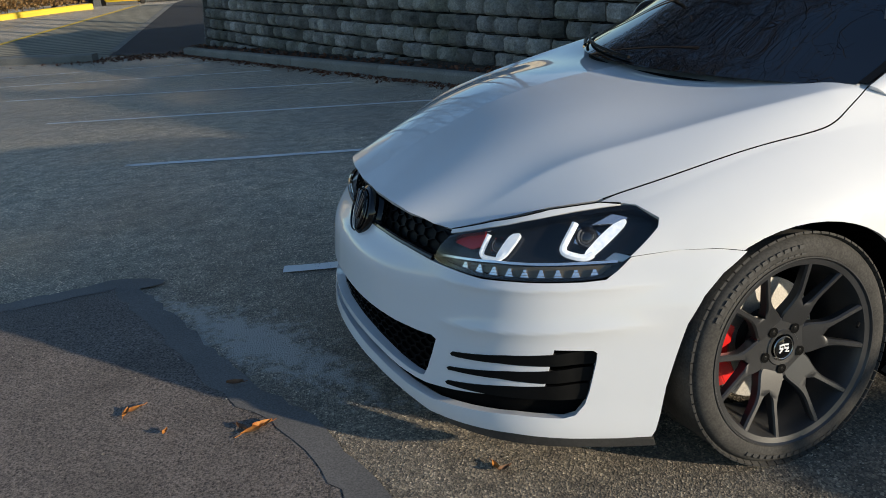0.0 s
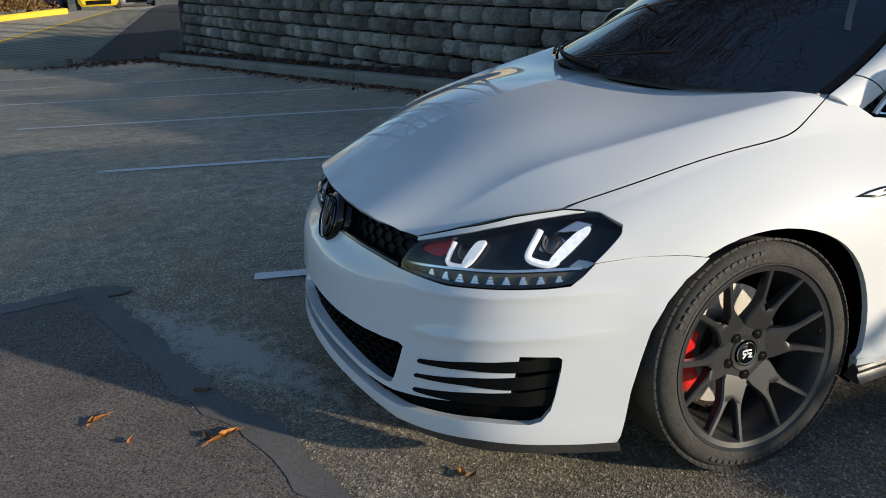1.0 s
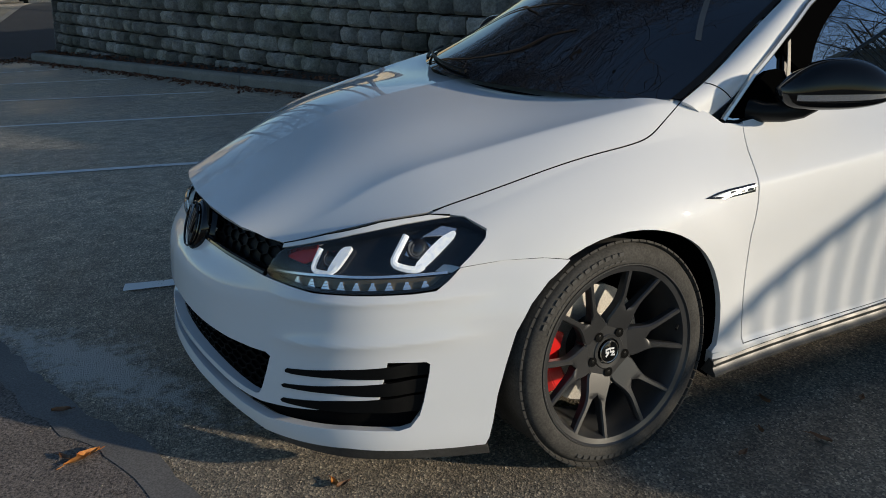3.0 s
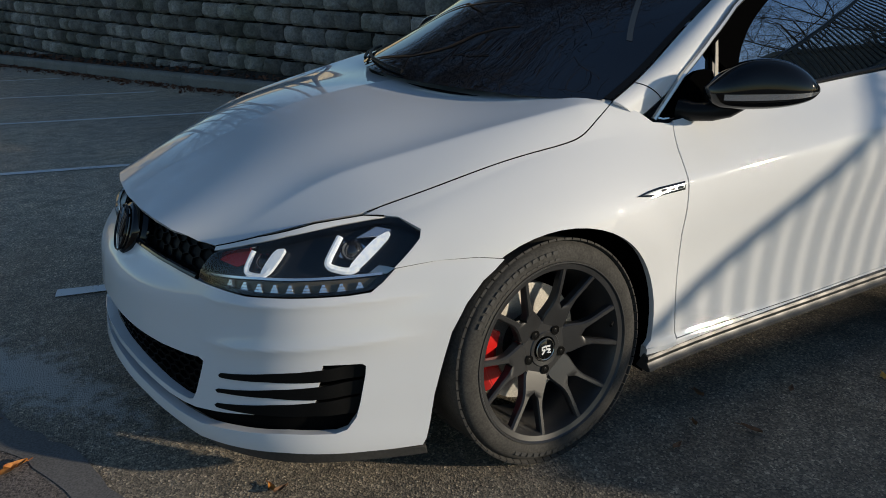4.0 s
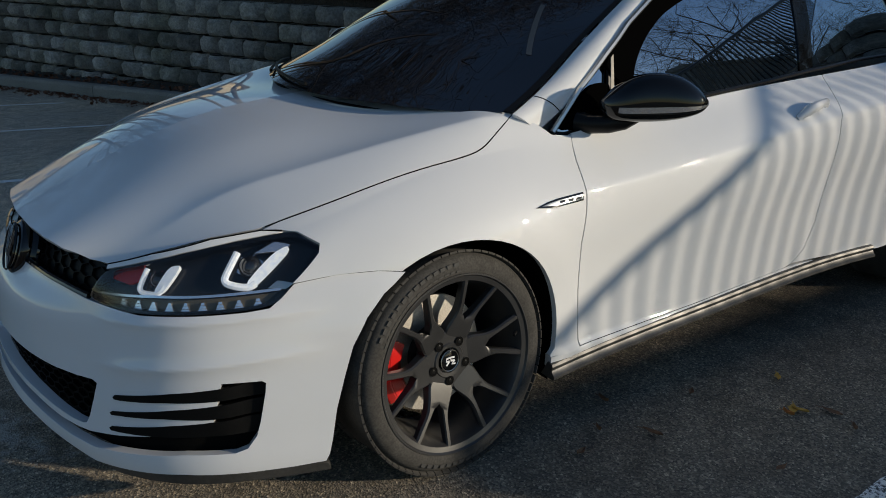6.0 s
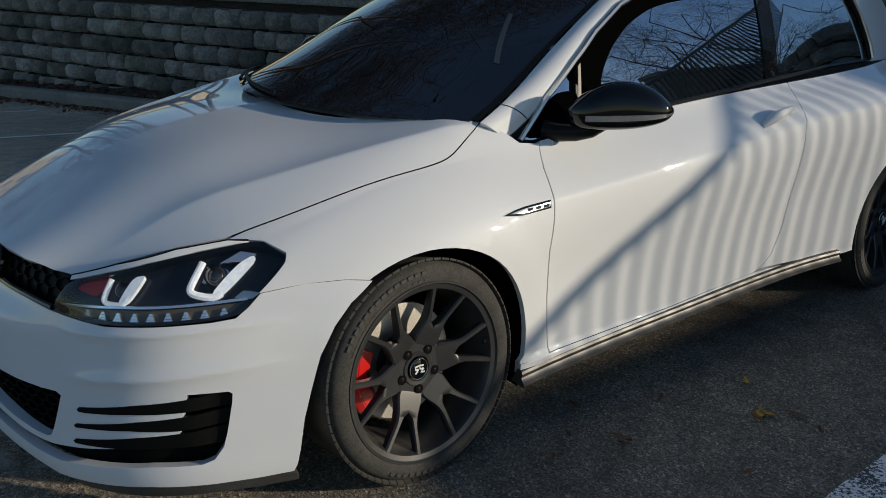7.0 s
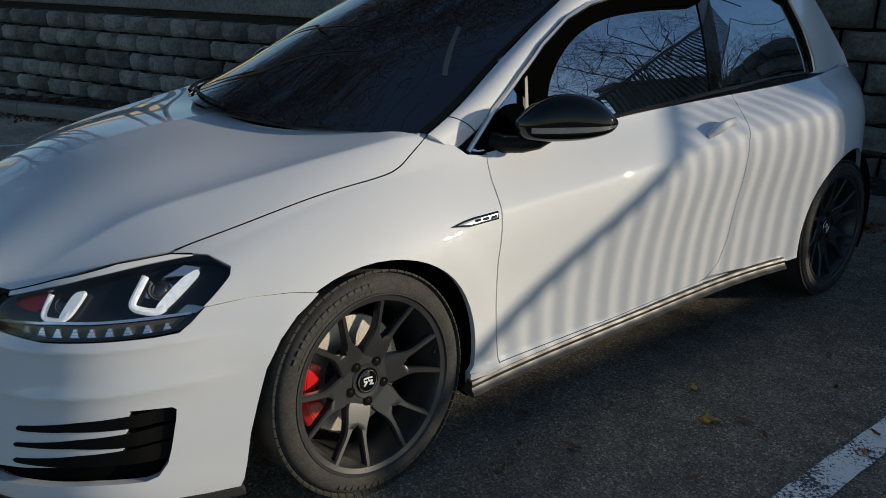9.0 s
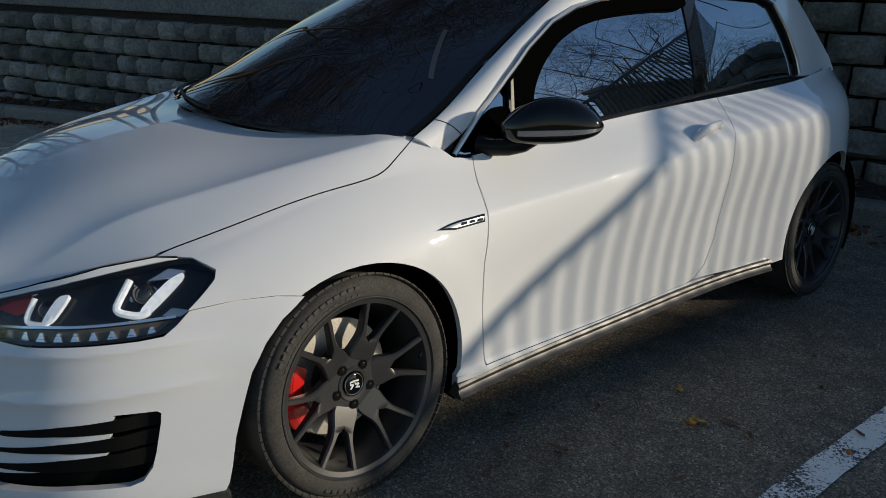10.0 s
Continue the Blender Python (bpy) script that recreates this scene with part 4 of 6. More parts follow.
# side ornament, handle, skirt
for mir in (False, True):
    panel("ornament_base", body, [(1.132, 2.138), (1.18, 2.178), (1.215, 2.195), (1.309, 2.205), (1.306, 2.095), (1.195, 2.086)], BLACK_GLOSS, car, step=(0.02, 0.04), flange=0.004, lift=0.004, mirror=mir)
    panel("wing_ornament", body, [(1.150, 2.140), (1.18, 2.158), (1.215, 2.170), (1.304, 2.178), (1.301, 2.122), (1.199, 2.113)], DARK_CHROME, car, step=(0.02, 0.04), flange=0.004, lift=0.006, mirror=mir, label="slim chrome side badge")
    for k in range(3):
        panel("ornament_bar", body, [(1.215 + 0.03 * k, 2.125), (1.235 + 0.03 * k, 2.125), (1.239 + 0.03 * k, 2.160), (1.219 + 0.03 * k, 2.160)], BLACK_GLOSS, car, step=(0.02, 0.04), flange=0.002, lift=0.0075, mirror=mir)
skirt_prof = [(-0.004, 0.214), (0.016, 0.212), (0.020, 0.204), (0.017, 0.192), (0.022, 0.182), (0.029, 0.176), (0.030, 0.168), (0.018, 0.163), (-0.03, 0.166)]
for s in (1, -1):
    bm = bmesh.new()
    rows = []
    for x in np.linspace(1.222, 2.965, 28):
        w = float(NODE_W[0](x)) + 0.016
        lift = 0.056 * (1 - (1 - (x - 1.222) / 1.743) ** 2)
        rows.append([bm.verts.new((x, -(w + o) if s > 0 else 2 * MID + w + o, z + lift)) for o, z in skirt_prof])
    for A, B in zip(rows, rows[1:]):
        for k in range(len(skirt_prof)):
            bm.faces.new((A[k], A[(k + 1) % 9], B[(k + 1) % 9], B[k]))
    bm.faces.new(rows[0])
    bm.faces.new(rows[-1][::-1])
    bmesh.ops.recalc_face_normals(bm, faces=bm.faces)
    part("side_skirt", bm, GREY_PLASTIC, car, "grey plastic sill extension", True)

# ---- greenhouse ----
# edge of the windscreen and roof, from the bonnet corner back
EDGE_K = (0.0, 0.10, 0.22, 0.36, 0.50, 0.62, 0.74, 0.90, 1.2, 1.6, 2.0, 2.4)
EDGE_X = spline(EDGE_K, (1.185, 1.265, 1.360, 1.480, 1.600, 1.705, 1.815, 1.960, 2.27, 2.70, 3.12, 3.52))
EDGE_W = spline(EDGE_K, (0.692, 0.678, 0.658, 0.631, 0.606, 0.583, 0.561, 0.535, 0.522, 0.515, 0.500, 0.470))
EDGE_Z = spline(EDGE_K, (0.934, 0.972, 1.024, 1.100, 1.172, 1.230, 1.288, 1.352, 1.392, 1.400, 1.380, 1.325))


def roof_edge(k):
    return np.stack([EDGE_X(k), -EDGE_W(k), EDGE_Z(k)], -1)


def dome(k, s):
    """Windscreen and roof: k back along the edge, s from the left edge (-1) to the right (1)."""
    k, s = np.broadcast_arrays(np.asarray(k, float), np.asarray(s, float))
    e = roof_edge(k)
    half = MID - e[..., 1]
    c = 1 - s * s
    fwd = (0.29 - 0.22 * smooth(0.0, 0.9, k)) * (1 - smooth(0.9, 1.2, k))
    up = 0.030 + 0.02 * smooth(0.0, 1.2, k)
    return np.stack([e[..., 0] - fwd * c, MID + half * s, e[..., 2] + up * c], -1)


ws = [(0.011, -0.985)] + [(k, -0.985) for k in (0.2, 0.4, 0.6, 0.85)] + [(0.90, s) for s in (-0.95, -0.6, -0.2, 0.2, 0.6, 0.95)] + [(k, 0.985) for k in (0.85, 0.6, 0.4, 0.2)] + [(0.011, 0.985), (-0.005, 0.92), (-0.020, 0.85), (-0.036, 0.70), (-0.047, 0.5), (-0.060, 0.2), (-0.060, -0.2), (-0.047, -0.5), (-0.036, -0.70), (-0.020, -0.85), (-0.005, -0.92)]
screen = panel("windscreen", dome, ws, SCREEN_GLASS, car, step=(0.04, 0.05), flange=0.0, label="dark reflective windscreen")
for side in (1, -1):
    edge = [(0.012, 0.80), (0.1, 0.82), (0.2, 0.85), (0.4, 0.885), (0.6, 0.88), (0.895, 0.87), (0.895, 0.994), (0.5, 0.994), (0.2, 0.994), (0.012, 0.994)] if side > 0 else [(0.012, 0.965), (0.5, 0.968), (0.895, 0.97), (0.895, 0.992), (0.5, 0.992), (0.012, 0.992)]
    panel("screen_border", dome, [(k, side * w) for k, w in edge], BLACK_TRIM, screen, step=(0.04, 0.02), flange=0.0, lift=0.0012, label="black printed screen border")
roof = panel("roof", dome, [(0.905, -1.0), (1.2, -1.0), (1.6, -1.0), (2.0, -1.0), (2.38, -1.0)] + [(2.38, s) for s in (-0.6, -0.2, 0.2, 0.6)] + [(k, 1.0) for k in (2.38, 2.0, 1.6, 1.2, 0.905)] + [(0.905, s) for s in (0.6, 0.2, -0.2, -0.6)], PAINT, car, step=(0.06, 0.08), flange=0.01)

# pillar and cant rail between the windows' outer edge and the roof edge
RAIL_K = (0.0, 0.12, 0.24, 0.36, 0.50, 0.62, 0.74, 0.90, 1.2, 1.6, 2.0, 2.30)
RAIL_X = spline(RAIL_K, (1.300, 1.385, 1.490, 1.606, 1.735, 1.845, 1.955, 2.100, 2.40, 2.75, 3.08, 3.40))
RAIL_Z = spline(RAIL_K, (0.895, 0.950, 1.034, 1.128, 1.206, 1.255, 1.292, 1.322, 1.346, 1.348, 1.340, 1.318))


def rail(k, m):
    k, m = np.broadcast_arrays(np.asarray(k, float), np.asarray(m, float))
    a, b = side_glass(RAIL_X(k), RAIL_Z(k)) * 1.0, roof_edge(k)
    a = a + np.array((0.0, -0.008, 0.0))
    c = (4 * m * (1 - m))[..., None]
    out = np.stack([-0.35 + 0 * k, -0.75 + 0 * k, 0.55 + 0 * k], -1)
    return a + (b - a) * m[..., None] + c * out * 0.016


rail_o = [(-0.045, 0.0), (0.2, 0.0), (0.5, 0.0), (0.9, 0.0), (1.6, 0.0), (2.28, 0.0), (2.28, 1.0), (1.6, 1.0), (0.9, 1.0), (0.5, 1.0), (0.2, 1.0), (0.005, 1.0)]
panel("roof_pillar", rail, rail_o, PAINT, car, step=(0.03, 0.12), flange=0.012)


def far_rail(k, m):
    """The right pillar lies flatter, hidden behind the screen's black border."""
    k, m = np.broadcast_arrays(np.asarray(k, float), np.asarray(m, float))
    a, b = side_glass(RAIL_X(k), RAIL_Z(k)) + np.array((0.0, -0.008, 0.0)), roof_edge(k) + np.array((0.0, 0.004, -0.010))
    return a + (b - a) * m[..., None]


panel("roof_pillar", far_rail, rail_o, PAINT, car, step=(0.03, 0.12), flange=0.012, mirror=True)

for s in (1, -1):
    q = np.stack([np.full(9, 0.085) + np.linspace(0, 0.03, 9), np.linspace(0.02, 0.98, 9)], 1)
    X = rail(q[:, 0], q[:, 1]) + normals_of(rail, q[:, 0], q[:, 1], False) * 0.0002
    X = X if s > 0 else X * (1, -1, 1) + (0, 2 * MID, 0)
    part("pillar_seam", tube([tuple(p) for p in X], 0.0016, 6), VOID, car)

# side windows: door pane, quarter pane, black pillar between, bright edge, visor
PANE = [(1.332, 0.876), (1.43, 0.988), (1.549, 1.084), (1.661, 1.164), (1.802, 1.240), (1.942, 1.286), (2.083, 1.312), (2.35, 1.332), (2.62, 1.337), (2.575, 0.975), (2.30, 0.955), (1.968, 0.938), (1.66, 0.905), (1.372, 0.870)]
QPANE = [(2.650, 0.992), (2.672, 1.15), (2.690, 1.335), (3.0, 1.335), (3.27, 1.322), (3.315, 1.30), (3.36, 1.20), (3.405, 1.07), (3.412, 1.01), (3.39, 1.001), (3.0, 0.998)]


for mir in (False, True):
    dr = doors[1 if mir else 0]
    pane = panel("door_window", side_glass, PANE, GLASS_DARK, dr, step=(0.05, 0.03), flange=0.0, lift=-0.004, mirror=mir, label="dark tinted door window")
    panel("quarter_window", side_glass, QPANE, GLASS_DARK, car, step=(0.05, 0.03), flange=0.0, lift=-0.003, mirror=mir, label="dark tinted quarter window")
    panel("door_pillar_cover", side_glass, [(2.560, 0.976), (2.603, 1.337), (2.692, 1.337), (2.672, 1.15), (2.648, 0.985)], BLACK_GLOSS, car, step=(0.03, 0.03), flange=0.006, lift=0.001, mirror=mir, label="gloss black pillar cover")
    loop = [(1.322, 0.868), (1.43, 0.982), (1.549, 1.080), (1.661, 1.161), (1.802, 1.238), (1.942, 1.284), (2.083, 1.310), (2.35, 1.331), (2.7, 1.337), (3.0, 1.336), (3.27, 1.325), (3.34, 1.300), (3.40, 1.18), (3.435, 1.06), (3.440, 1.000)]
    belt = [(1.322, 0.866), (1.372, 0.862), (1.66, 0.898), (1.968, 0.930), (2.30, 0.950), (2.60, 0.972), (3.0, 0.992), (3.40, 0.998)]
    for nm, pts, r, mt in (("window_frame", loop, 0.0075, BLACK_TRIM), ("window_edge", [(x, z + 0.004) for x, z in loop], 0.0085, SATIN_CHROME), ("belt_strip", belt, 0.008, BLACK_TRIM)):
        q = np.array(dense(pts, False, 0.04))
        lift = 0.010 if nm == "window_edge" else 0.002
        N = normals_of(side_glass, q[:, 0], q[:, 1], False)
        X = side_glass(q[:, 0], q[:, 1]) + N * (lift + (0.006 if nm == "window_edge" else 0))
        if mir:
            X = X * (1, -1, 1) + (0, 2 * MID, 0)
        part(nm, tube([tuple(p) for p in X], r, 6), mt, car, "satin chrome window edge" if nm == "window_edge" else "", True)
    visor = [(1.535, 1.055), (1.60, 1.118), (1.70, 1.184), (1.82, 1.243), (1.95, 1.284), (2.09, 1.309), (2.35, 1.329), (2.60, 1.334), (2.60, 1.285), (2.35, 1.282), (2.09, 1.262), (1.95, 1.232), (1.82, 1.185), (1.72, 1.118), (1.66, 1.05), (1.635, 0.99), (1.60, 0.99), (1.56, 1.02)]
    panel("rain_visor", side_glass, rounded(visor, 2), SMOKED, dr, step=(0.03, 0.02), flange=0.012, lift=0.016, mirror=mir, label="smoked plastic rain visor")
    panel("corner_post", side_glass, [(1.522, 0.895), (1.548, 0.90), (1.575, 1.085), (1.556, 1.075)], BLACK_TRIM, dr, step=(0.03, 0.03), flange=0.006, lift=0.006, mirror=mir)
    panel("corner_post_face", side_glass, [(1.530, 0.93), (1.543, 0.93), (1.570, 1.078), (1.559, 1.070)], POST_PAINT, dr, step=(0.03, 0.03), flange=0.003, lift=0.019, mirror=mir)
    # C pillar
    panel("rear_pillar", side_glass, [(3.447, 0.995), (3.442, 1.06), (3.406, 1.18), (3.350, 1.303), (3.42, 1.330), (3.56, 1.338), (3.70, 1.325), (3.80, 1.25), (3.92, 1.15), (4.02, 1.06), (4.06, 0.985), (3.8, 0.985), (3.6, 0.99)], PAINT, car, step=(0.05, 0.03), flange=0.01, lift=0.004, mirror=mir)

# mirrors: black shell, arm, lamp strip
LONG, FACE = Vector((0.77, -0.638, 0)), Vector((-0.638, -0.77, 0))


SHELL_HIGH = spline((0.0, 0.06, 0.18, 0.35, 0.5, 0.68, 0.84, 0.94, 1.0), (0.012, 0.030, 0.060, 0.083, 0.088, 0.080, 0.056, 0.028, 0.004))
SHELL_LOW = spline((0.0, 0.08, 0.2, 0.4, 0.7, 0.88, 0.96, 1.0), (0.010, 0.036, 0.048, 0.050, 0.045, 0.032, 0.018, 0.004))


def mirror_shell(t, a):
    """t runs from the inner to the outer end, a round the shell."""
    t, a = np.broadcast_arrays(np.asarray(t, float), np.asarray(a, float))
    env = np.clip(1 - np.abs(2 * t - 1) ** 4, 0, 1) ** 0.5
    hz = np.where(np.sin(a) < 0, SHELL_LOW(t), SHELL_HIGH(t))
    hd = 0.064 * env
    ca, sa = np.cos(a), np.sin(a)
    ca, sa = np.sign(ca) * np.abs(ca) ** 0.75, np.sign(sa) * np.abs(sa) ** 0.8
    s = (t - 0.5) * 0.31
    c = np.array((1.555, -0.885, 0.958))
    mid_z = -0.002 + 0.014 * t
    return c + s[..., None] * np.array(LONG) + (hd * ca)[..., None] * np.array(FACE) + (hz * sa + mid_z)[..., None] * np.array((0, 0, 1.0))


sv, sf = grid_sheet(mirror_shell, 0.5 - 0.5 * np.cos(np.linspace(0.02, math.pi - 0.02, 40)), np.linspace(0, math.tau, 33))


def flipped(verts):
    return [(x, 2 * MID - y, z) for x, y, z in verts]


for s in (1, -1):
    shell = mesh_object("wing_mirror", sv if s > 0 else flipped(sv), sf if s < 0 else [f[::-1] for f in sf], BLACK_GLOSS, car, "gloss black door mirror")
    tt = np.linspace(0.16, 0.985, 26)
    lo, hi = mirror_shell(tt, -0.27 + 0 * tt), mirror_shell(tt, 0.0 * tt)
    f = np.array(FACE) * 0.002
    tv = [tuple(p + f) for p in lo] + [tuple(p + f) for p in hi]
    tf = [(i, i + 1, 27 + i, 26 + i) for i in range(25)]
    mesh_object("indicator", tv if s > 0 else flipped(tv), tf, SILVER, shell, "clear indicator strip")
    lo2, hi2 = mirror_shell(tt, -0.33 + 0 * tt), mirror_shell(tt, -0.27 + 0 * tt)
    tv = [tuple(p + f) for p in lo2] + [tuple(p + f) for p in hi2]
    mesh_object("shell_seam", tv if s > 0 else flipped(tv), tf, BLACK_TRIM, shell)
    arm = [(1.42, -0.715, 0.895), (1.44, -0.755, 0.893), (1.465, -0.80, 0.898), (1.49, -0.835, 0.912), (1.52, -0.862, 0.932)]
    arm = arm if s > 0 else flipped(arm)
    part("arm", tube(arm, 0.03, 12, taper=[0.034, 0.028, 0.027, 0.028, 0.022]), BLACK_TRIM, shell, "", True)
    tri = [(1.335, 0.872), (1.52, 0.887), (1.553, 0.99), (1.50, 1.005), (1.46, 0.985), (1.41, 0.935)]
    panel("mirror_base", side_glass, rounded(tri, 1), SMOKED, shell, step=(0.03, 0.02), flange=0.012, lift=0.012, mirror=s < 0)

# door handles
for s in (1, -1):
    q = np.array([(2.345, 2.345), (2.38, 2.352), (2.42, 2.36), (2.46, 2.37), (2.49, 2.375), (2.515, 2.378)])
    N = normals_of(body, q[:, 0], q[:, 1], False)
    X = body(q[:, 0], q[:, 1]) + N * np.array([0.002, 0.028, 0.036, 0.037, 0.034, 0.016])[:, None]
    pts = [tuple(p) for p in X]
    hb = tube(pts if s > 0 else flipped(pts), 0.011, 10, taper=[0.010, 0.017, 0.0165, 0.014, 0.013, 0.011])
    bmesh.ops.scale(hb, verts=hb.verts, vec=(1, 1, 1.15), space=Matrix.Translation((-pts[2][0], 0, -pts[2][2])))
    part("door_handle", hb, PAINT, doors[0 if s > 0 else 1], "", True)
    panel("handle_cup", body, rounded([(2.375, 2.26), (2.49, 2.27), (2.505, 2.36), (2.48, 2.44), (2.38, 2.42), (2.362, 2.34)], 2), PAINT, doors[0 if s > 0 else 1], step=(0.02, 0.04), flange=0.0, lift=0.0015, mirror=s < 0)

# cowl, wipers, mirror and tag behind the screen
panel("cowl", dome, [(-0.015, -0.80), (-0.03, -0.5), (-0.04, 0), (-0.03, 0.5), (-0.01, 0.80), (0.0, 0.97), (-0.07, 0.97), (-0.10, 0.5), (-0.11, 0), (-0.08, -0.5), (-0.05, -0.80)], BLACK_PLASTIC, car, step=(0.03, 0.06), flange=0.0, lift=-0.030)
for s0, s1 in ((-0.10, 0.80), (0.45, 0.96)):
    ks = np.linspace(0, 1, 14)
    q = np.stack([-0.035 + 0.045 * ks, s0 + (s1 - s0) * ks], 1)
    N = normals_of(dome, q[:, 0], q[:, 1], False)
    X = dome(q[:, 0], q[:, 1]) + N * 0.012
    part("wiper", tube([tuple(p) for p in X], 0.006, 6), BLACK_PLASTIC, car, "", True)

panel("hanging_tag", dome, [(0.304, -0.842), (0.301, -0.867), (0.42, -0.778), (0.539, -0.685), (0.542, -0.656), (0.42, -0.752)], TAG_GREY, screen, step=(0.03, 0.02), flange=0.0, lift=0.0015, label="dim pale tag behind the screen")

# rear: hatch, rear window, bumper and lamps
def tail(q, z):
    """The rear end: q from the left corner (-1) to the right one (1)."""
    q, z = np.broadcast_arrays(np.asarray(q, float), np.asarray(z, float))
    w = 0.60 - 0.13 * smooth(0.85, 1.0, z) - 0.05 * smooth(0.95, 1.33, z)
    x = 4.10 - 0.62 * smooth(0.98, 1.42, z) + 0.06 * (1 - q * q) - 0.02 * smooth(0.5, 0.2, z)
    return np.stack([x, MID + (w + MID) * q, z + 0.045 * (1 - q * q) * smooth(1.0, 1.33, z)], -1)


hatch = panel("hatch", tail, [(-0.98, 0.56), (0.98, 0.56), (0.98, 0.96), (0.98, 1.33), (0, 1.33), (-0.98, 1.33), (-0.98, 0.96)], PAINT, car, holes=[[(-0.8, 1.0), (0.8, 1.0), (0.84, 1.15), (0.8, 1.27), (-0.8, 1.27), (-0.84, 1.15)]], step=(0.1, 0.05), flange=0.01)
panel("rear_window", tail, [(-0.81, 0.99), (0.81, 0.99), (0.85, 1.15), (0.81, 1.28), (-0.81, 1.28), (-0.85, 1.15)], GLASS_DARK, hatch, step=(0.1, 0.05), flange=0.0, lift=-0.004)
panel("rear_bumper", tail, [(-1.0, 0.20), (1.0, 0.20), (1.0, 0.55), (-1.0, 0.55)], PAINT, car, step=(0.1, 0.05), flange=0.02, lift=0.02)
for s in (-1, 1):
    panel("tail_lamp", tail, [(s * 0.62, 0.72), (s * 0.97, 0.72), (s * 0.97, 0.86), (s * 0.62, 0.84)], RED_PLASTIC, car, step=(0.1, 0.04), flange=0.01, lift=0.008, label="red tail lamp")

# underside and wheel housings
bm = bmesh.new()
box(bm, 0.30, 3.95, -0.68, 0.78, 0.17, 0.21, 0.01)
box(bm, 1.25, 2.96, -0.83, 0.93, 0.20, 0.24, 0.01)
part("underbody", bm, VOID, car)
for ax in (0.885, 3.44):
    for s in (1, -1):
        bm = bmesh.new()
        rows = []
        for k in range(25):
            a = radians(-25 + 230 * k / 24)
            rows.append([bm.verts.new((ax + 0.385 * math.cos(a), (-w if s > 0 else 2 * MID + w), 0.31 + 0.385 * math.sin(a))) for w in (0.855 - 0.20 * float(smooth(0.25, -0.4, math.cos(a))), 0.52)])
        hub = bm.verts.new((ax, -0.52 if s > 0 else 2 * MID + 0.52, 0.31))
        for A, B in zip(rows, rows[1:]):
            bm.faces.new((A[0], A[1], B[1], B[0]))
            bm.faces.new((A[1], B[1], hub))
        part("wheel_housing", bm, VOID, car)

# ---- wheels ----
WHEEL_R, RIM_R = 0.313, 0.247


# the outer edge of a spoke pair, from its middle line: broad at the hub, flared at the rim
SPOKE_EDGE = spline((0.050, 0.068, 0.076, 0.086, 0.097, 0.112, 0.130, 0.150, 0.200, 0.230, 0.2485), (0.0290, 0.0394, 0.0425, 0.0430, 0.0415, 0.0388, 0.0370, 0.0385, 0.0560, 0.0685, 0.0830))


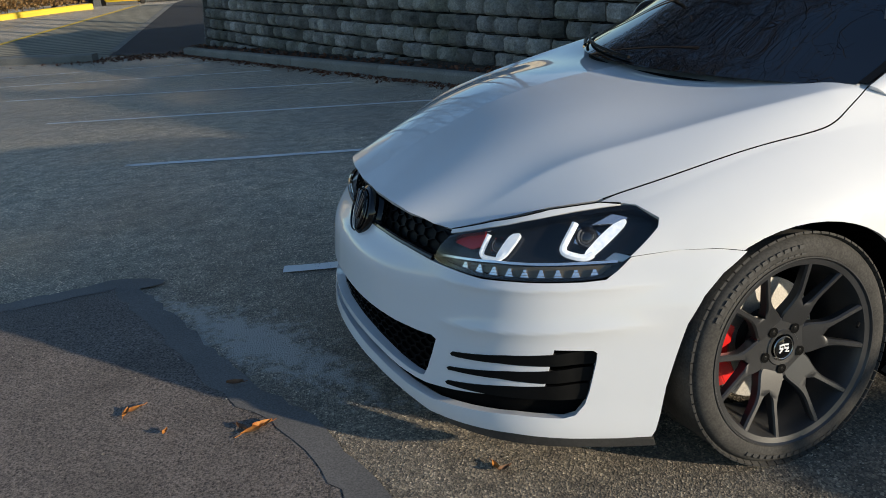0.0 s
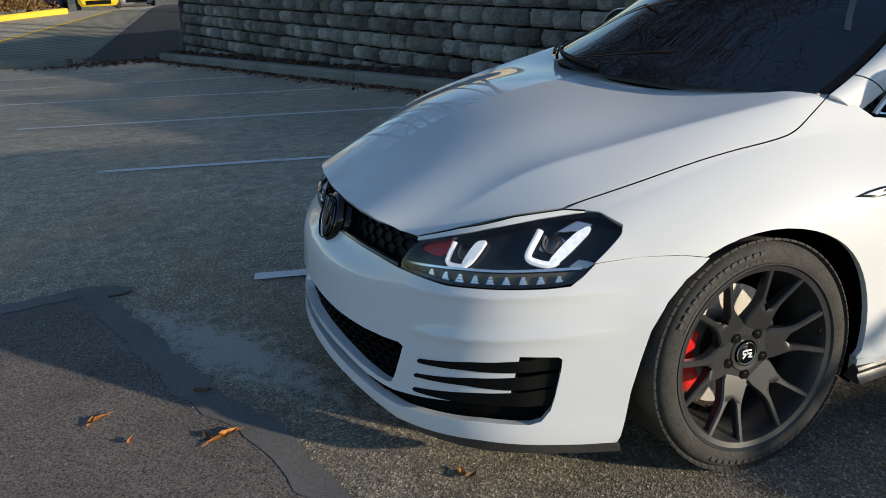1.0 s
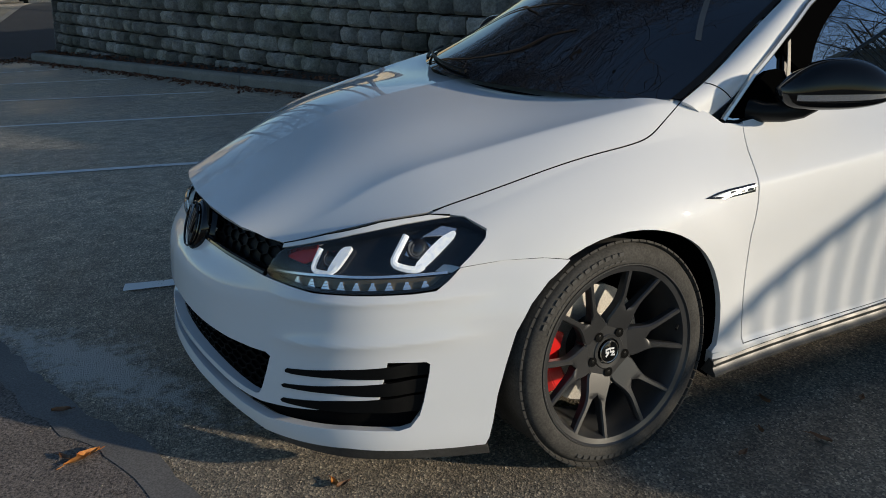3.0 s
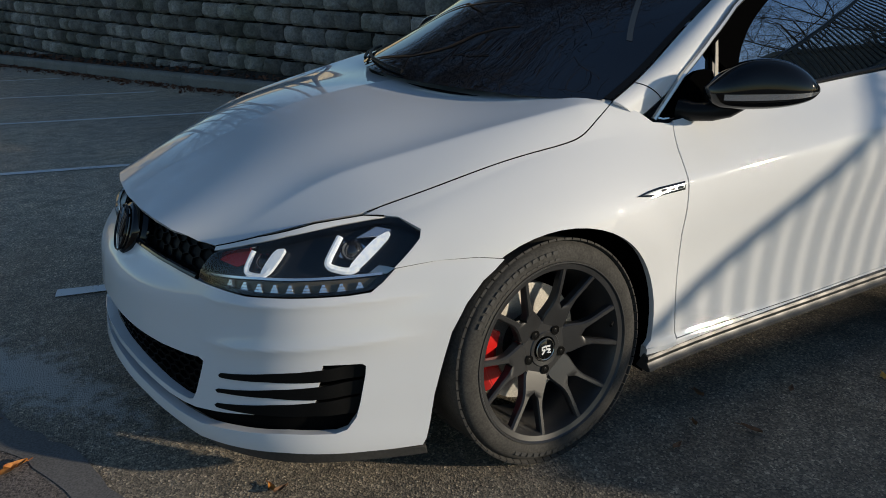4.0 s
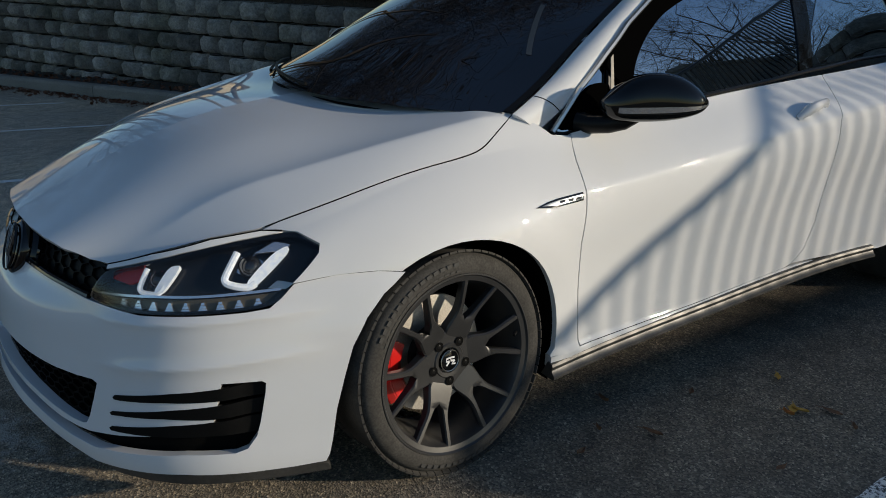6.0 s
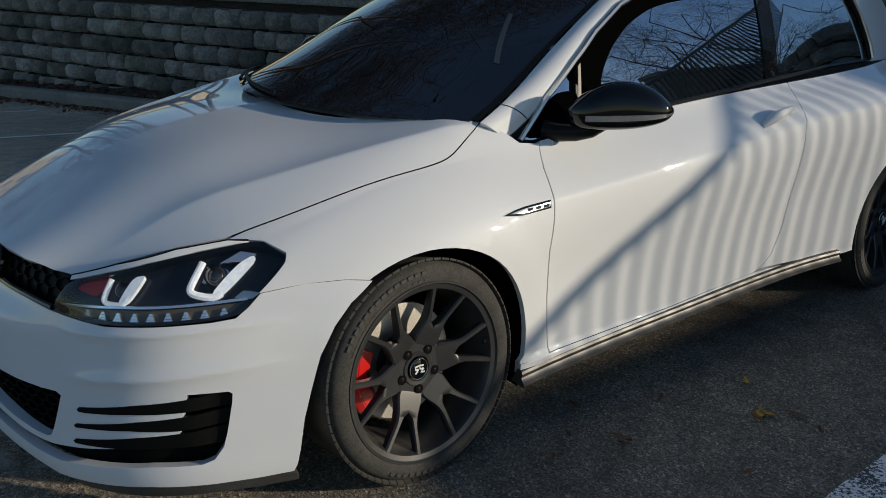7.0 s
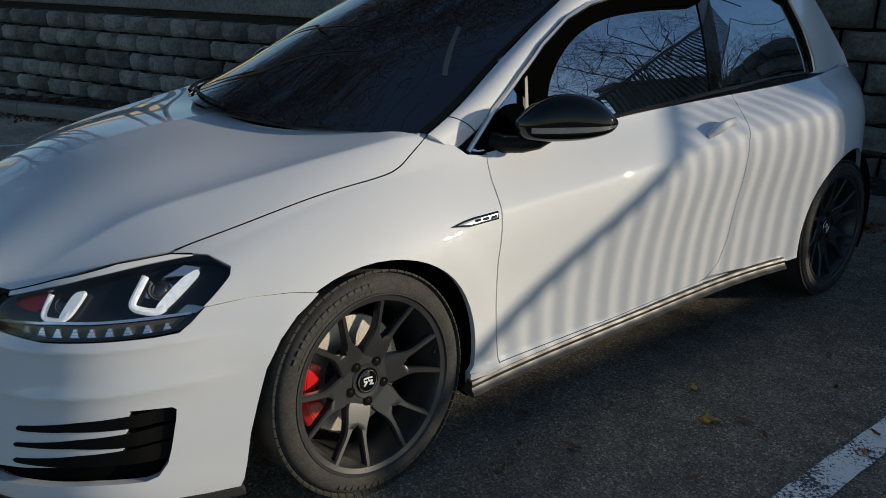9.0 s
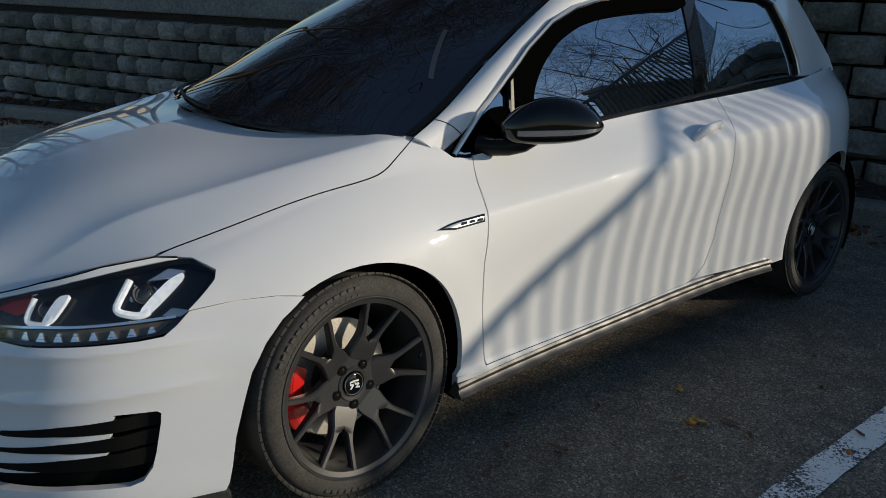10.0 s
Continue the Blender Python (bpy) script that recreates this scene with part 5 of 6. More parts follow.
def build_wheel():
    """Centred on the hub, outer face towards -y."""
    wheel = new("wheel")
    wheel.parent = car
    prof = [(0.245, 0.100), (0.262, 0.106), (0.286, 0.106), (0.300, 0.098), (0.310, 0.082), (WHEEL_R, 0.060), (WHEEL_R, -0.060), (0.310, -0.080), (0.3025, -0.094), (0.296, -0.101), (0.284, -0.106), (0.268, -0.108), (0.256, -0.105), (0.2555, -0.1035), (0.246, -0.098)]
    tyre = part("tyre", lathe(prof, 96), RUBBER, wheel, "dark grey low-profile tyre", True)
    # shoulder blocks of the tread, and raised marks on the sidewall: plain bars of the lettering's size
    def row(name, size, mat, places):
        bm = bmesh.new()
        bmesh.ops.create_cube(bm, size=1, matrix=Matrix.Diagonal((*size, 1)))
        me = bpy.data.meshes.new(name)
        bm.to_mesh(me)
        bm.free()
        me.materials.append(mat)
        for a, r, y, twist in places:
            ob = new(name, me)
            ob.parent = tyre
            ob.matrix_local = Matrix.Rotation(-radians(a), 4, "Y") @ Matrix.Translation((r, y, 0)) @ Matrix.Rotation(radians(twist), 4, "Z")

    row("tread_block", (0.006, 0.040, 0.0240), RUBBER, [(k * 360 / 72, 0.3066, s * 0.078, -24 * s) for k in range(72) for s in (-1, 1)])
    row("sidewall_mark", (0.0100, 0.0012, 0.0150), RUBBER_MARK, [(150 - k * 4.6, 0.2845, -0.1075, 0) for k in range(14)] + [(-60 - k * 4.6, 0.2845, -0.1075, 0) for k in range(14)])
    row("small_mark", (0.0045, 0.0014, 0.014), RUBBER_MARK, [(152 - k * 4.2, 0.266, -0.1086, 0) for k in range(16)])
    # rim: lip, barrel, twelve spokes
    rimprof = [(0.2475, -0.102), (0.2515, -0.1075), (0.2550, -0.1075), (0.2560, -0.1030), (0.2545, -0.096), (0.2465, -0.094), (0.236, -0.085), (0.230, -0.06), (0.222, -0.02), (0.216, 0.03), (0.222, 0.08), (0.245, 0.10), (0.240, 0.104), (0.214, 0.08), (0.209, 0.03), (0.215, -0.02), (0.223, -0.06), (0.229, -0.088), (0.234, -0.098)]
    rim = part("rim", lathe(rimprof, 96, closed=True), WHEEL_PAINT, wheel, "satin gunmetal twelve-spoke alloy rim", True)
    for k in range(12):
        bm = bmesh.new()
        arm = 1 if k % 2 else -1
        rows = []
        for i in range(29):
            t = i / 28
            r = 0.050 + (0.2485 - 0.050) * t
            off = 0.0085 + max(0.0, r - 0.095) * 0.363
            near = off + (0.0088 - off) * float(smooth(0.118, 0.138, r))
            wide = float(SPOKE_EDGE(r)) - off
            near += 0.006 * float(smooth(0.226, 0.246, r))
            y = -0.0510 - 0.0510 * t ** 0.9
            d = 0.036 - 0.016 * t
            edge = ((-near, 0.0045 * float(smooth(0.120, 0.134, r))), (-near + 0.0035, 0.0), (wide - 0.0045, 0.0), (wide, 0.0050), (wide - 0.002, d), (-near * 0.9, d))
            rows.append([bm.verts.new((r, y + e, arm * (off + s))) for s, e in edge])
        for A, B in zip(rows, rows[1:]):
            for j in range(6):
                bm.faces.new((A[j], A[(j + 1) % 6], B[(j + 1) % 6], B[j]))
        bm.faces.new(rows[0][::-1])
        bm.faces.new(rows[-1])
        bmesh.ops.recalc_face_normals(bm, faces=bm.faces)
        bmesh.ops.transform(bm, matrix=Matrix.Rotation(radians(-(66 + 60 * (k // 2))), 4, "Y"), verts=bm.verts)
        part("spoke", bm, WHEEL_PAINT, rim, "", True)
    part("hub", lathe([(0.0, -0.046), (0.035, -0.046), (0.037, -0.0575), (0.048, -0.0590), (0.0505, -0.0560), (0.074, -0.0565), (0.082, -0.0570), (0.086, -0.053), (0.088, -0.025), (0.06, 0.02), (0.0, 0.02)], 48), WHEEL_PAINT, rim, "", True)
    cap = part("centre_cap", lathe([(0.0, -0.062), (0.026, -0.062), (0.0295, -0.060), (0.031, -0.056), (0.031, -0.045)], 40), BLACK_GLOSS, rim, "black centre cap with silver mark", True)
    part("cap_ring", lathe([(0.0285, -0.0615), (0.030, -0.0630), (0.0315, -0.0605), (0.030, -0.059)], 40, closed=True), SATIN_CHROME, cap, "", True)
    for pts in (((-0.014, 0.008), (0.0, 0.010), (-0.002, 0.0), (-0.014, -0.001)), ((-0.014, -0.001), (-0.004, -0.010), (-0.016, -0.011)), ((0.002, 0.010), (0.014, 0.009), (0.014, 0.001), (0.004, 0.0)), ((0.004, 0.0), (0.015, -0.011))):
        part("cap_mark", ribbon([(-x, -0.0635, z) for x, z in pts], 0.0052, 0.002, (0, 1, 0)), CAP_PRINT, cap)
    for k in range(5):
        a = radians(52 + 72 * k)
        c, s = math.cos(a), math.sin(a)
        bolt = lathe([(0.0, -0.0610), (0.0050, -0.0610), (0.0062, -0.0605), (0.0062, -0.050)], 6)
        bmesh.ops.translate(bolt, verts=bolt.verts, vec=(0.059 * c, 0, 0.059 * s))
        # flat near-black disc, painting the shade of the bolt's hole
        hole = lathe([(0.0135, -0.0592), (0.0120, -0.0589), (0.0, -0.0585)], 20)
        bmesh.ops.translate(hole, verts=hole.verts, vec=(0.059 * c, -0.0012, 0.059 * s))
        part("bolt_hole", hole, VOID, rim)
        part("wheel_bolt", bolt, BLACK_TRIM, rim, "", True)
    valve = tube([(0.225 * math.cos(radians(8)), -0.088, 0.225 * math.sin(radians(8))), (0.206 * math.cos(radians(8)), -0.10, 0.206 * math.sin(radians(8)))], 0.004, 8)
    part("valve", valve, BLACK_TRIM, rim)
    disc = part("brake_disc", lathe([(0.062, 0.022), (0.095, 0.022), (0.097, 0.022), (0.168, 0.022), (0.168, 0.046), (0.062, 0.052)], 72, closed=True), STEEL, wheel, "worn bare steel brake disc")
    part("disc_hat", lathe([(0.0, 0.0), (0.070, 0.0), (0.082, 0.006), (0.085, 0.029)], 40), BLACK_TRIM, disc, "", True)
    return wheel


def caliper():
    bm = bmesh.new()
    rows = []
    for k in range(15):
        a = radians(150 + 62 * k / 14)
        c, s = math.cos(a), math.sin(a)
        notch = 0.010 if 5 <= k <= 9 else 0.0
        rows.append([bm.verts.new((r * c, y, r * s)) for r, y in ((0.116, 0.008), (0.130 + notch, -0.012), (0.168, -0.014), (0.190, 0.0), (0.192, 0.055), (0.116, 0.055))])
    for A, B in zip(rows, rows[1:]):
        for j in range(6):
            bm.faces.new((A[j], A[(j + 1) % 6], B[(j + 1) % 6], B[j]))
    bm.faces.new(rows[0][::-1])
    bm.faces.new(rows[-1])
    bmesh.ops.recalc_face_normals(bm, faces=bm.faces)
    bmesh.ops.bevel(bm, geom=[e for e in bm.edges if e.calc_face_angle(0) > 0.5], offset=0.003, segments=2, affect="EDGES")
    return bm


front = build_wheel()
cal = part("brake_caliper", caliper(), CALIPER_RED, front, "red painted brake caliper", True)
front.matrix_world = pose(0.8685, -0.789, 0.306, -5.2, 0, 3.4)
for m in (pose(3.425, -0.785, 0.311, -3, 41, 0), pose(0.880, 0.772 + 2 * MID, 0.309, 0, 0, 180), pose(3.455, 0.772 + 2 * MID, 0.313, 0, 20, 180)):
    w = copy_thing(front, m)
    w.parent = car


# ---- retaining wall of split-face blocks, with a concrete ledge on top ----
BLOCK_H, BLOCK_W, WALL_OFF = 0.205, 0.385, 0.62


def split_block(seed):
    """One block: flat joints, a rough face with rounded edges. Face towards -y, origin at the lower left front."""
    rnd = random.Random(seed)
    nx, nz = 8, 5
    w, h = BLOCK_W - 0.020, BLOCK_H - 0.020
    verts, faces = [], []
    for j in range(nz + 1):
        for i in range(nx + 1):
            u, v = i / nx, j / nz
            side = min(1.0, min(u, 1 - u) / 0.27)
            rise = min(1.0, min(v, 1 - v) / 0.2)
            depth = 0.125 * side ** 0.85 * (0.62 + 0.38 * rise ** 0.7)
            jitter = 0 if side == 0 else rnd.uniform(-0.014, 0.014)
            verts.append((u * w + rnd.uniform(-0.003, 0.003), -depth - jitter, v * h + rnd.uniform(-0.003, 0.003)))
    n = nx + 1
    for j in range(nz):
        for i in range(nx):
            faces.append((j * n + i, j * n + i + 1, (j + 1) * n + i + 1, (j + 1) * n + i))
    back = len(verts)
    verts += [(0, 0.2, 0), (w, 0.2, 0), (w, 0.2, h), (0, 0.2, h)]
    faces += [(back, back + 1, nx, 0)[::-1], (back + 3, back + 2, nz * n + nx, nz * n), (back, 0, nz * n, back + 3), (back + 1, back + 2, nz * n + nx, nx)]
    return verts, faces


def face_mesh(name, verts, faces, mat):
    me = bpy.data.meshes.new(name)
    me.from_pydata(verts, [], faces)
    me.materials.append(mat)
    me.polygons.foreach_set("use_smooth", [True] * len(me.polygons))
    me.set_sharp_from_angle(angle=radians(50))
    return me


retaining_wall = thing("wall_retaining", "retaining wall of rough grey split-face concrete blocks", "wall", kind="structure")
BLOCKS = [split_block(100 + k) for k in range(9)]
BLOCK_MESH = [face_mesh("block", *b, STONE) for b in BLOCKS]
WALL_TURN = Matrix(((-ALONG.x, BACK.x, 0, 0), (-ALONG.y, BACK.y, 0, 0), (0, 0, 1, 0), (0, 0, 0, 1)))
rnd = random.Random(77)
singles, rest_v, rest_f = 0, [], []
for course in range(0, 14):
    z = -0.72 + course * BLOCK_H
    back = WALL_OFF + 0.016 * course
    for k in range(-8, 54):
        s = 7.4 - (k + 0.5 * (course % 2)) * BLOCK_W
        p = KERB0 + ALONG * s + BACK * (back + 0.04 + rnd.uniform(-0.034, 0.034))
        top = 1.0 if s > -5.5 else 1.9
        g = float(ground_z(p.x, p.y))
        if s < -12 or s > 7.5 or z > top - 0.1 or z < g - 0.25:
            continue
        m = Matrix.Translation((p.x, p.y, z)) @ WALL_TURN
        i = rnd.randrange(9)
        if singles < 300 and -4.0 < s < 6.6:
            ob = new("block", BLOCK_MESH[i])
            ob.matrix_world = m
            ob.parent = retaining_wall
            singles += 1
        else:
            b = len(rest_v)
            rest_v += [tuple(m @ Vector(q)) for q in BLOCKS[i][0]]
            rest_f += [tuple(b + q for q in f) for f in BLOCKS[i][1]]
me = face_mesh("block_course", rest_v, rest_f, STONE)
ob = new("block_course", me)
ob.parent = retaining_wall
tagged(ob, kind="stuff")
# return at the wall's far end
bm = bmesh.new()
for course in range(0, 9):
    z = -0.72 + course * BLOCK_H
    for k in range(6):
        p = KERB0 + ALONG * (7.45 + 0.10 * k) + BACK * (WALL_OFF + 0.016 * course + 0.32 * k + 0.1)
        box(bm, p.x - 0.15, p.x + 0.15, p.y - 0.19, p.y + 0.19, z + 0.005, z + BLOCK_H - 0.005, 0.02)
tagged(part("wall_return", bm, STONE, retaining_wall), kind="stuff")
bm = bmesh.new()
q = [KERB0 + ALONG * s + BACK * o for s, o in ((7.4, 0.80), (-5.5, 0.80), (-5.5, 2.6), (7.4, 2.6))]
lo = [bm.verts.new((p.x, p.y, 0.985 + 0.0 * i)) for i, p in enumerate(q)]
hi = [bm.verts.new((p.x, p.y, 1.16)) for p in q]
bm.faces.new(hi)
bm.faces.new(lo[::-1])
for i in range(4):
    bm.faces.new((lo[i], lo[(i + 1) % 4], hi[(i + 1) % 4], hi[i]))
bmesh.ops.recalc_face_normals(bm, faces=bm.faces)
bmesh.ops.bevel(bm, geom=list(bm.edges), offset=0.012, segments=2, affect="EDGES")
part("ledge", bm, CONCRETE_OLD, retaining_wall, "pale stained concrete ledge")
bm = bmesh.new()
q = [KERB0 + ALONG * s + BACK * o for s, o in ((7.3, 0.86), (-12.5, 0.86), (-12.5, 9), (7.3, 9))]
lo = [bm.verts.new((p.x, p.y, -1.2)) for p in q]
hi = [bm.verts.new((p.x, p.y, 0.98)) for p in q]
bm.faces.new(hi)
for i in range(4):
    bm.faces.new((lo[i], lo[(i + 1) % 4], hi[(i + 1) % 4], hi[i]))
bmesh.ops.recalc_face_normals(bm, faces=bm.faces)
q = [KERB0 + ALONG * s + BACK * o for s, o in ((-5.5, 1.02), (-12.5, 1.02), (-12.5, 9), (-5.5, 9))]
lo = [bm.verts.new((p.x, p.y, 0.985)) for p in q]
hi = [bm.verts.new((p.x, p.y, 1.80)) for p in q]
bm.faces.new(hi)
for i in range(4):
    bm.faces.new((lo[i], lo[(i + 1) % 4], hi[(i + 1) % 4], hi[i]))
bmesh.ops.recalc_face_normals(bm, faces=bm.faces)
tagged(part("bank", bm, SOIL), "dark earth bank behind the retaining wall", "bank", kind="structure")

# ---- far left: kerbed bank, walkway, street, yellow kerb ----
flat_piece("walkway", [(-2.15, 16.9), (-0.55, 15.75), (-0.1, 17.5), (0.6, 21.0), (1.0, 27.7), (0.2, 40), (-0.3, 40), (-0.70, 27.7)], WALKWAY, "smooth dark asphalt walkway", "path", 0.02, 0.5)
flat_piece("island_paving", [(-5.9, 17.95), (-2.35, 15.75), (-2.05, 17.3), (-0.7, 27.6), (-1.45, 28.1), (-4.98, 19.62)], RIBBED, "pale ribbed paving lit by the low sun", "paving", 0.012, 0.5)
flat_piece("walkway_edge", strip_outline((-2.12, 17.3), (-0.66, 27.7), 0.16), CONCRETE, "pale concrete edging strip", "edging", 0.03, 0.4)
flat_piece("street_edge_line", strip_outline((-4.95, 19.7), (-1.41, 28.2), 0.14), YELLOW_PAINT, "faded yellow edge line", "road marking", 0.02, 0.5)


def kerb_run(name, a, b, h, w, mat, label):
    a, b = Vector((*a, 0)), Vector((*b, 0))
    t = (b - a).normalized()
    s = Vector((-t.y, t.x, 0))
    bm = bmesh.new()
    prof = [(0.0, -0.1), (0.0, h - 0.03), (0.03, h), (w - 0.03, h), (w, h - 0.03), (w, -0.1)]
    rows = []
    n = max(2, int((b - a).length / 0.6))
    for i in range(n + 1):
        p = a + (b - a) * i / n
        rows.append([bm.verts.new((p.x + s.x * o, p.y + s.y * o, float(ground_z(p.x, p.y)) + z)) for o, z in prof])
    for A, B in zip(rows, rows[1:]):
        for k in range(len(prof) - 1):
            bm.faces.new((A[k], B[k], B[k + 1], A[k + 1]))
    bm.faces.new(rows[0])
    bm.faces.new(rows[-1][::-1])
    bmesh.ops.recalc_face_normals(bm, faces=bm.faces)
    return tagged(part(name, bm, mat), label, "kerb", kind="structure")


kerb_run("kerb_island", (-7.5, 18.6), (-2.35, 15.45), 0.16, 0.2, CONCRETE, "mossy concrete kerb of the grass island")
kerb_run("kerb_yellow", (-9.5, 22.4), (-3.24, 27.15), 0.17, 0.25, YELLOW_PAINT, "bright yellow painted street kerb")


# ---- behind the camera: stair rail for striped shade, and an added shade-casting wall ----
RAIL_Y = -3.62


def rail_z(x):
    return 1.276 + 0.585 * (x - 4.115)


# unseen low wall, added to keep sun off the ground beside the car
bm = bmesh.new()
outline = [(3.62, -0.2), (16.0, -0.2), (16.0, 0.95), (3.62, 0.95)]
rings = [[bm.verts.new((x, y, z)) for x, z in outline] for y in (RAIL_Y - 0.16, RAIL_Y + 0.16)]
bm.faces.new(rings[0])
bm.faces.new(rings[1][::-1])
for i in range(len(outline)):
    j = (i + 1) % len(outline)
    bm.faces.new((rings[0][i], rings[0][j], rings[1][j], rings[1][i]))
bmesh.ops.recalc_face_normals(bm, faces=bm.faces)
tagged(part("wall_shade_blocker", bm, CONCRETE_OLD), "unseen stained concrete wall added to shade the ground", "wall", kind="structure")
railing = thing("stair_railing", "black iron stair railing with upright bars", "railing")
part("handrail", tube([(3.60, RAIL_Y, rail_z(3.60)), (12.5, RAIL_Y, rail_z(12.5)), (15.5, RAIL_Y, rail_z(12.5))], 0.030, 10), IRON, railing, "", True)
part("bottom_rail", tube([(5.62, RAIL_Y, 1.01), (12.5, RAIL_Y, rail_z(12.5) - 1.15), (15.5, RAIL_Y, rail_z(12.5) - 1.15)], 0.018, 8), IRON, railing, "", True)
for k in range(76):
    x = 3.66 + 0.105 * k
    z1 = rail_z(x)
    z0 = max(0.95, rail_z(x) - 1.15)
    bm = bmesh.new()
    box(bm, x - 0.010, x + 0.010, RAIL_Y - 0.009, RAIL_Y + 0.009, z0 - 0.01, z1)
    part("bar", bm, IRON, railing)


# unseen pier, added to cast shade on the quarter panel and rear pillar
bm = bmesh.new()
box(bm, 6.42, 8.30, RAIL_Y - 0.42, RAIL_Y - 0.20, -0.1, 2.60, 0.02)
box(bm, 6.39, 8.33, RAIL_Y - 0.45, RAIL_Y - 0.17, 2.60, 2.69, 0.02)
tagged(part("shade_pier", bm, CONCRETE_OLD), "unseen stained concrete pier added to shade the rear of the car", "pier", kind="structure")


def bare_tree(label, place, height, seed, spread=1.0, detail=5, lean=(0.0, 0.0), group="bare trees", stout=0.014, twig=0.0035):
    """A leafless tree: tapered trunk, limbs, and a crown of fine twigs."""
    rnd = random.Random(seed)
    tree = thing("bare_tree", label, "tree", group, pose(*place))
    wood, twigs = bmesh.new(), bmesh.new()

    def grow(p, d, length, radius, level):
        n = 4 if level < 2 else 3
        radius = max(radius, twig * 1.4)
        pts, rad = [p], [radius]
        for i in range(n):
            d = (d + Vector((rnd.gauss(0, 0.16), rnd.gauss(0, 0.16), rnd.gauss(0.03, 0.10))) * (0.6 + 0.25 * level)).normalized()
            if p.z < 4.5 and level:
                d = Vector((d.x, d.y, max(d.z, 0.25))).normalized()
            p = p + d * length / n
            pts.append(p)
            rad.append(radius * (1 - 0.5 * (i + 1) / n))
        add_tube(wood if level < 2 else twigs, pts, 0, 7 if level == 0 else (5 if level < 2 else 3), False, rad)
        if level >= detail:
            return
        kids = (7, 6, 5, 4, 3, 2)[level]
        for k in range(kids):
            t = rnd.uniform(0.35, 1.0) if level else rnd.uniform(0.42, 1.0)
            q = pts[min(n, int(t * n + 0.5))]
            a = rnd.uniform(0, math.tau)
            side = d.orthogonal().normalized()
            side = Matrix.Rotation(a, 3, d) @ side
            nd = (d * rnd.uniform(0.35, 0.8) + side * spread * rnd.uniform(0.6, 1.0)).normalized()
            grow(q, nd, length * rnd.uniform(0.50, 0.72), radius * (1 - 0.5 * t) * rnd.uniform(0.45, 0.62), level + 1)

    grow(Vector((0, 0, -0.1)), Vector((lean[0], lean[1], 1)).normalized(), height * 0.42, height * stout, 0)
    part("trunk", wood, BARK, tree, "", True)
    part("crown", twigs, BARK, tree, "crown of fine bare twigs")
    return tree


for k, (x, y, h) in enumerate(((19.5, -13.6, 17.0), (23.5, -14.5, 19.0), (22.0, -11.4, 17.0), (26.0, -13.6, 19.0), (29.0, -10.0, 19.0))):
    bare_tree("dark bare tree with many fine twigs beside the stair", (x, y, 0.0), h, 3 + 5 * k, 1.0, 5, stout=0.010, twig=0.0018)
for k, (x, y, h) in enumerate(((3.4, 9.4, 19.0), (5.4, 9.8, 18.0), (1.9, 11.0, 20.0), (7.4, 9.0, 17.0), (2.6, 13.5, 17.0), (1.6, 16.0, 19.0), (4.2, 13.0, 16.0), (5.6, 14.5, 17.0), (3.2, 15.5, 18.0), (7.0, 12.5, 15.0), (2.2, 18.5, 20.0), (-12.0, 33.0, 20.0), (-20.0, 31.0, 19.0), (3.5, 22.0, 19.0), (-5.0, 36.0, 22.0))):
    z = 0.9 if x > 0.5 and y < 30 else float(ground_z(x, y))
    bare_tree("tall bare tree beyond the retaining wall", (x, y, z), h, 20 + k, 1.05, 6 if k < 4 else 5, (-0.04, -0.05) if y < 22 else (0, 0), stout=0.0036 if k < 4 else 0.0045, twig=0.0048)

# a sunlit plain building beyond, seen only as a reflection in the paint
WALL_PAINT = speckled("beige_render", (0.50, 0.42, 0.28), (0.62, 0.53, 0.36), 20, 0.85, 0.2, 0.004)
ROOF_MAT = speckled("grey_roof", (0.06, 0.06, 0.065), (0.11, 0.11, 0.11), 30, 0.8, 0.3, 0.01)


def plain_building(x0, x1, y0, y1, h, z0, label):
    b = thing("building", label, "building", m=pose((x0 + x1) / 2, y0, z0))
    bm = bmesh.new()
    box(bm, x0, x1, y0, y1, z0 - 0.5, z0 + h)
    w = part("wall", bm, WALL_PAINT, None)
    bm = bmesh.new()
    box(bm, x0 - 0.4, x1 + 0.4, y0 - 0.4, y1 + 0.4, z0 + h, z0 + h + 0.35, 0.05)
    r = part("roof", bm, ROOF_MAT, None)
    parts = [w, r]
    n = int((x1 - x0) / 2.6)
    for j in range(int(h / 3)):
        for i in range(n):
            cx = x0 + (i + 0.5) * (x1 - x0) / n
            cz = z0 + 1.1 + 3.0 * j
            bm = bmesh.new()
            box(bm, cx - 0.65, cx + 0.65, y0 - 0.05, y0 + 0.02, cz, cz + 1.4, 0.01)
            f = part("window", bm, WHITE_FRAME, None)
            bm = bmesh.new()
            box(bm, cx - 0.57, cx + 0.57, y0 - 0.06, y0 - 0.02, cz + 0.08, cz + 1.32)
            p = part("pane", bm, GLASS_DARK, f)
            parts.append(f)
    for p in parts:
        p.parent = b
        p.matrix_parent_inverse = b.matrix_world.inverted()
    return b


WHITE_FRAME = material("white_window_frame", grey(0.7), 0.5)
plain_building(-16.0, 2.0, 54.0, 64.0, 12.0, -1.2, "beige rendered building with rows of windows")
plain_building(6.0, 15.0, 34.0, 42.0, 4.4, -0.4, "beige rendered building with rows of windows")


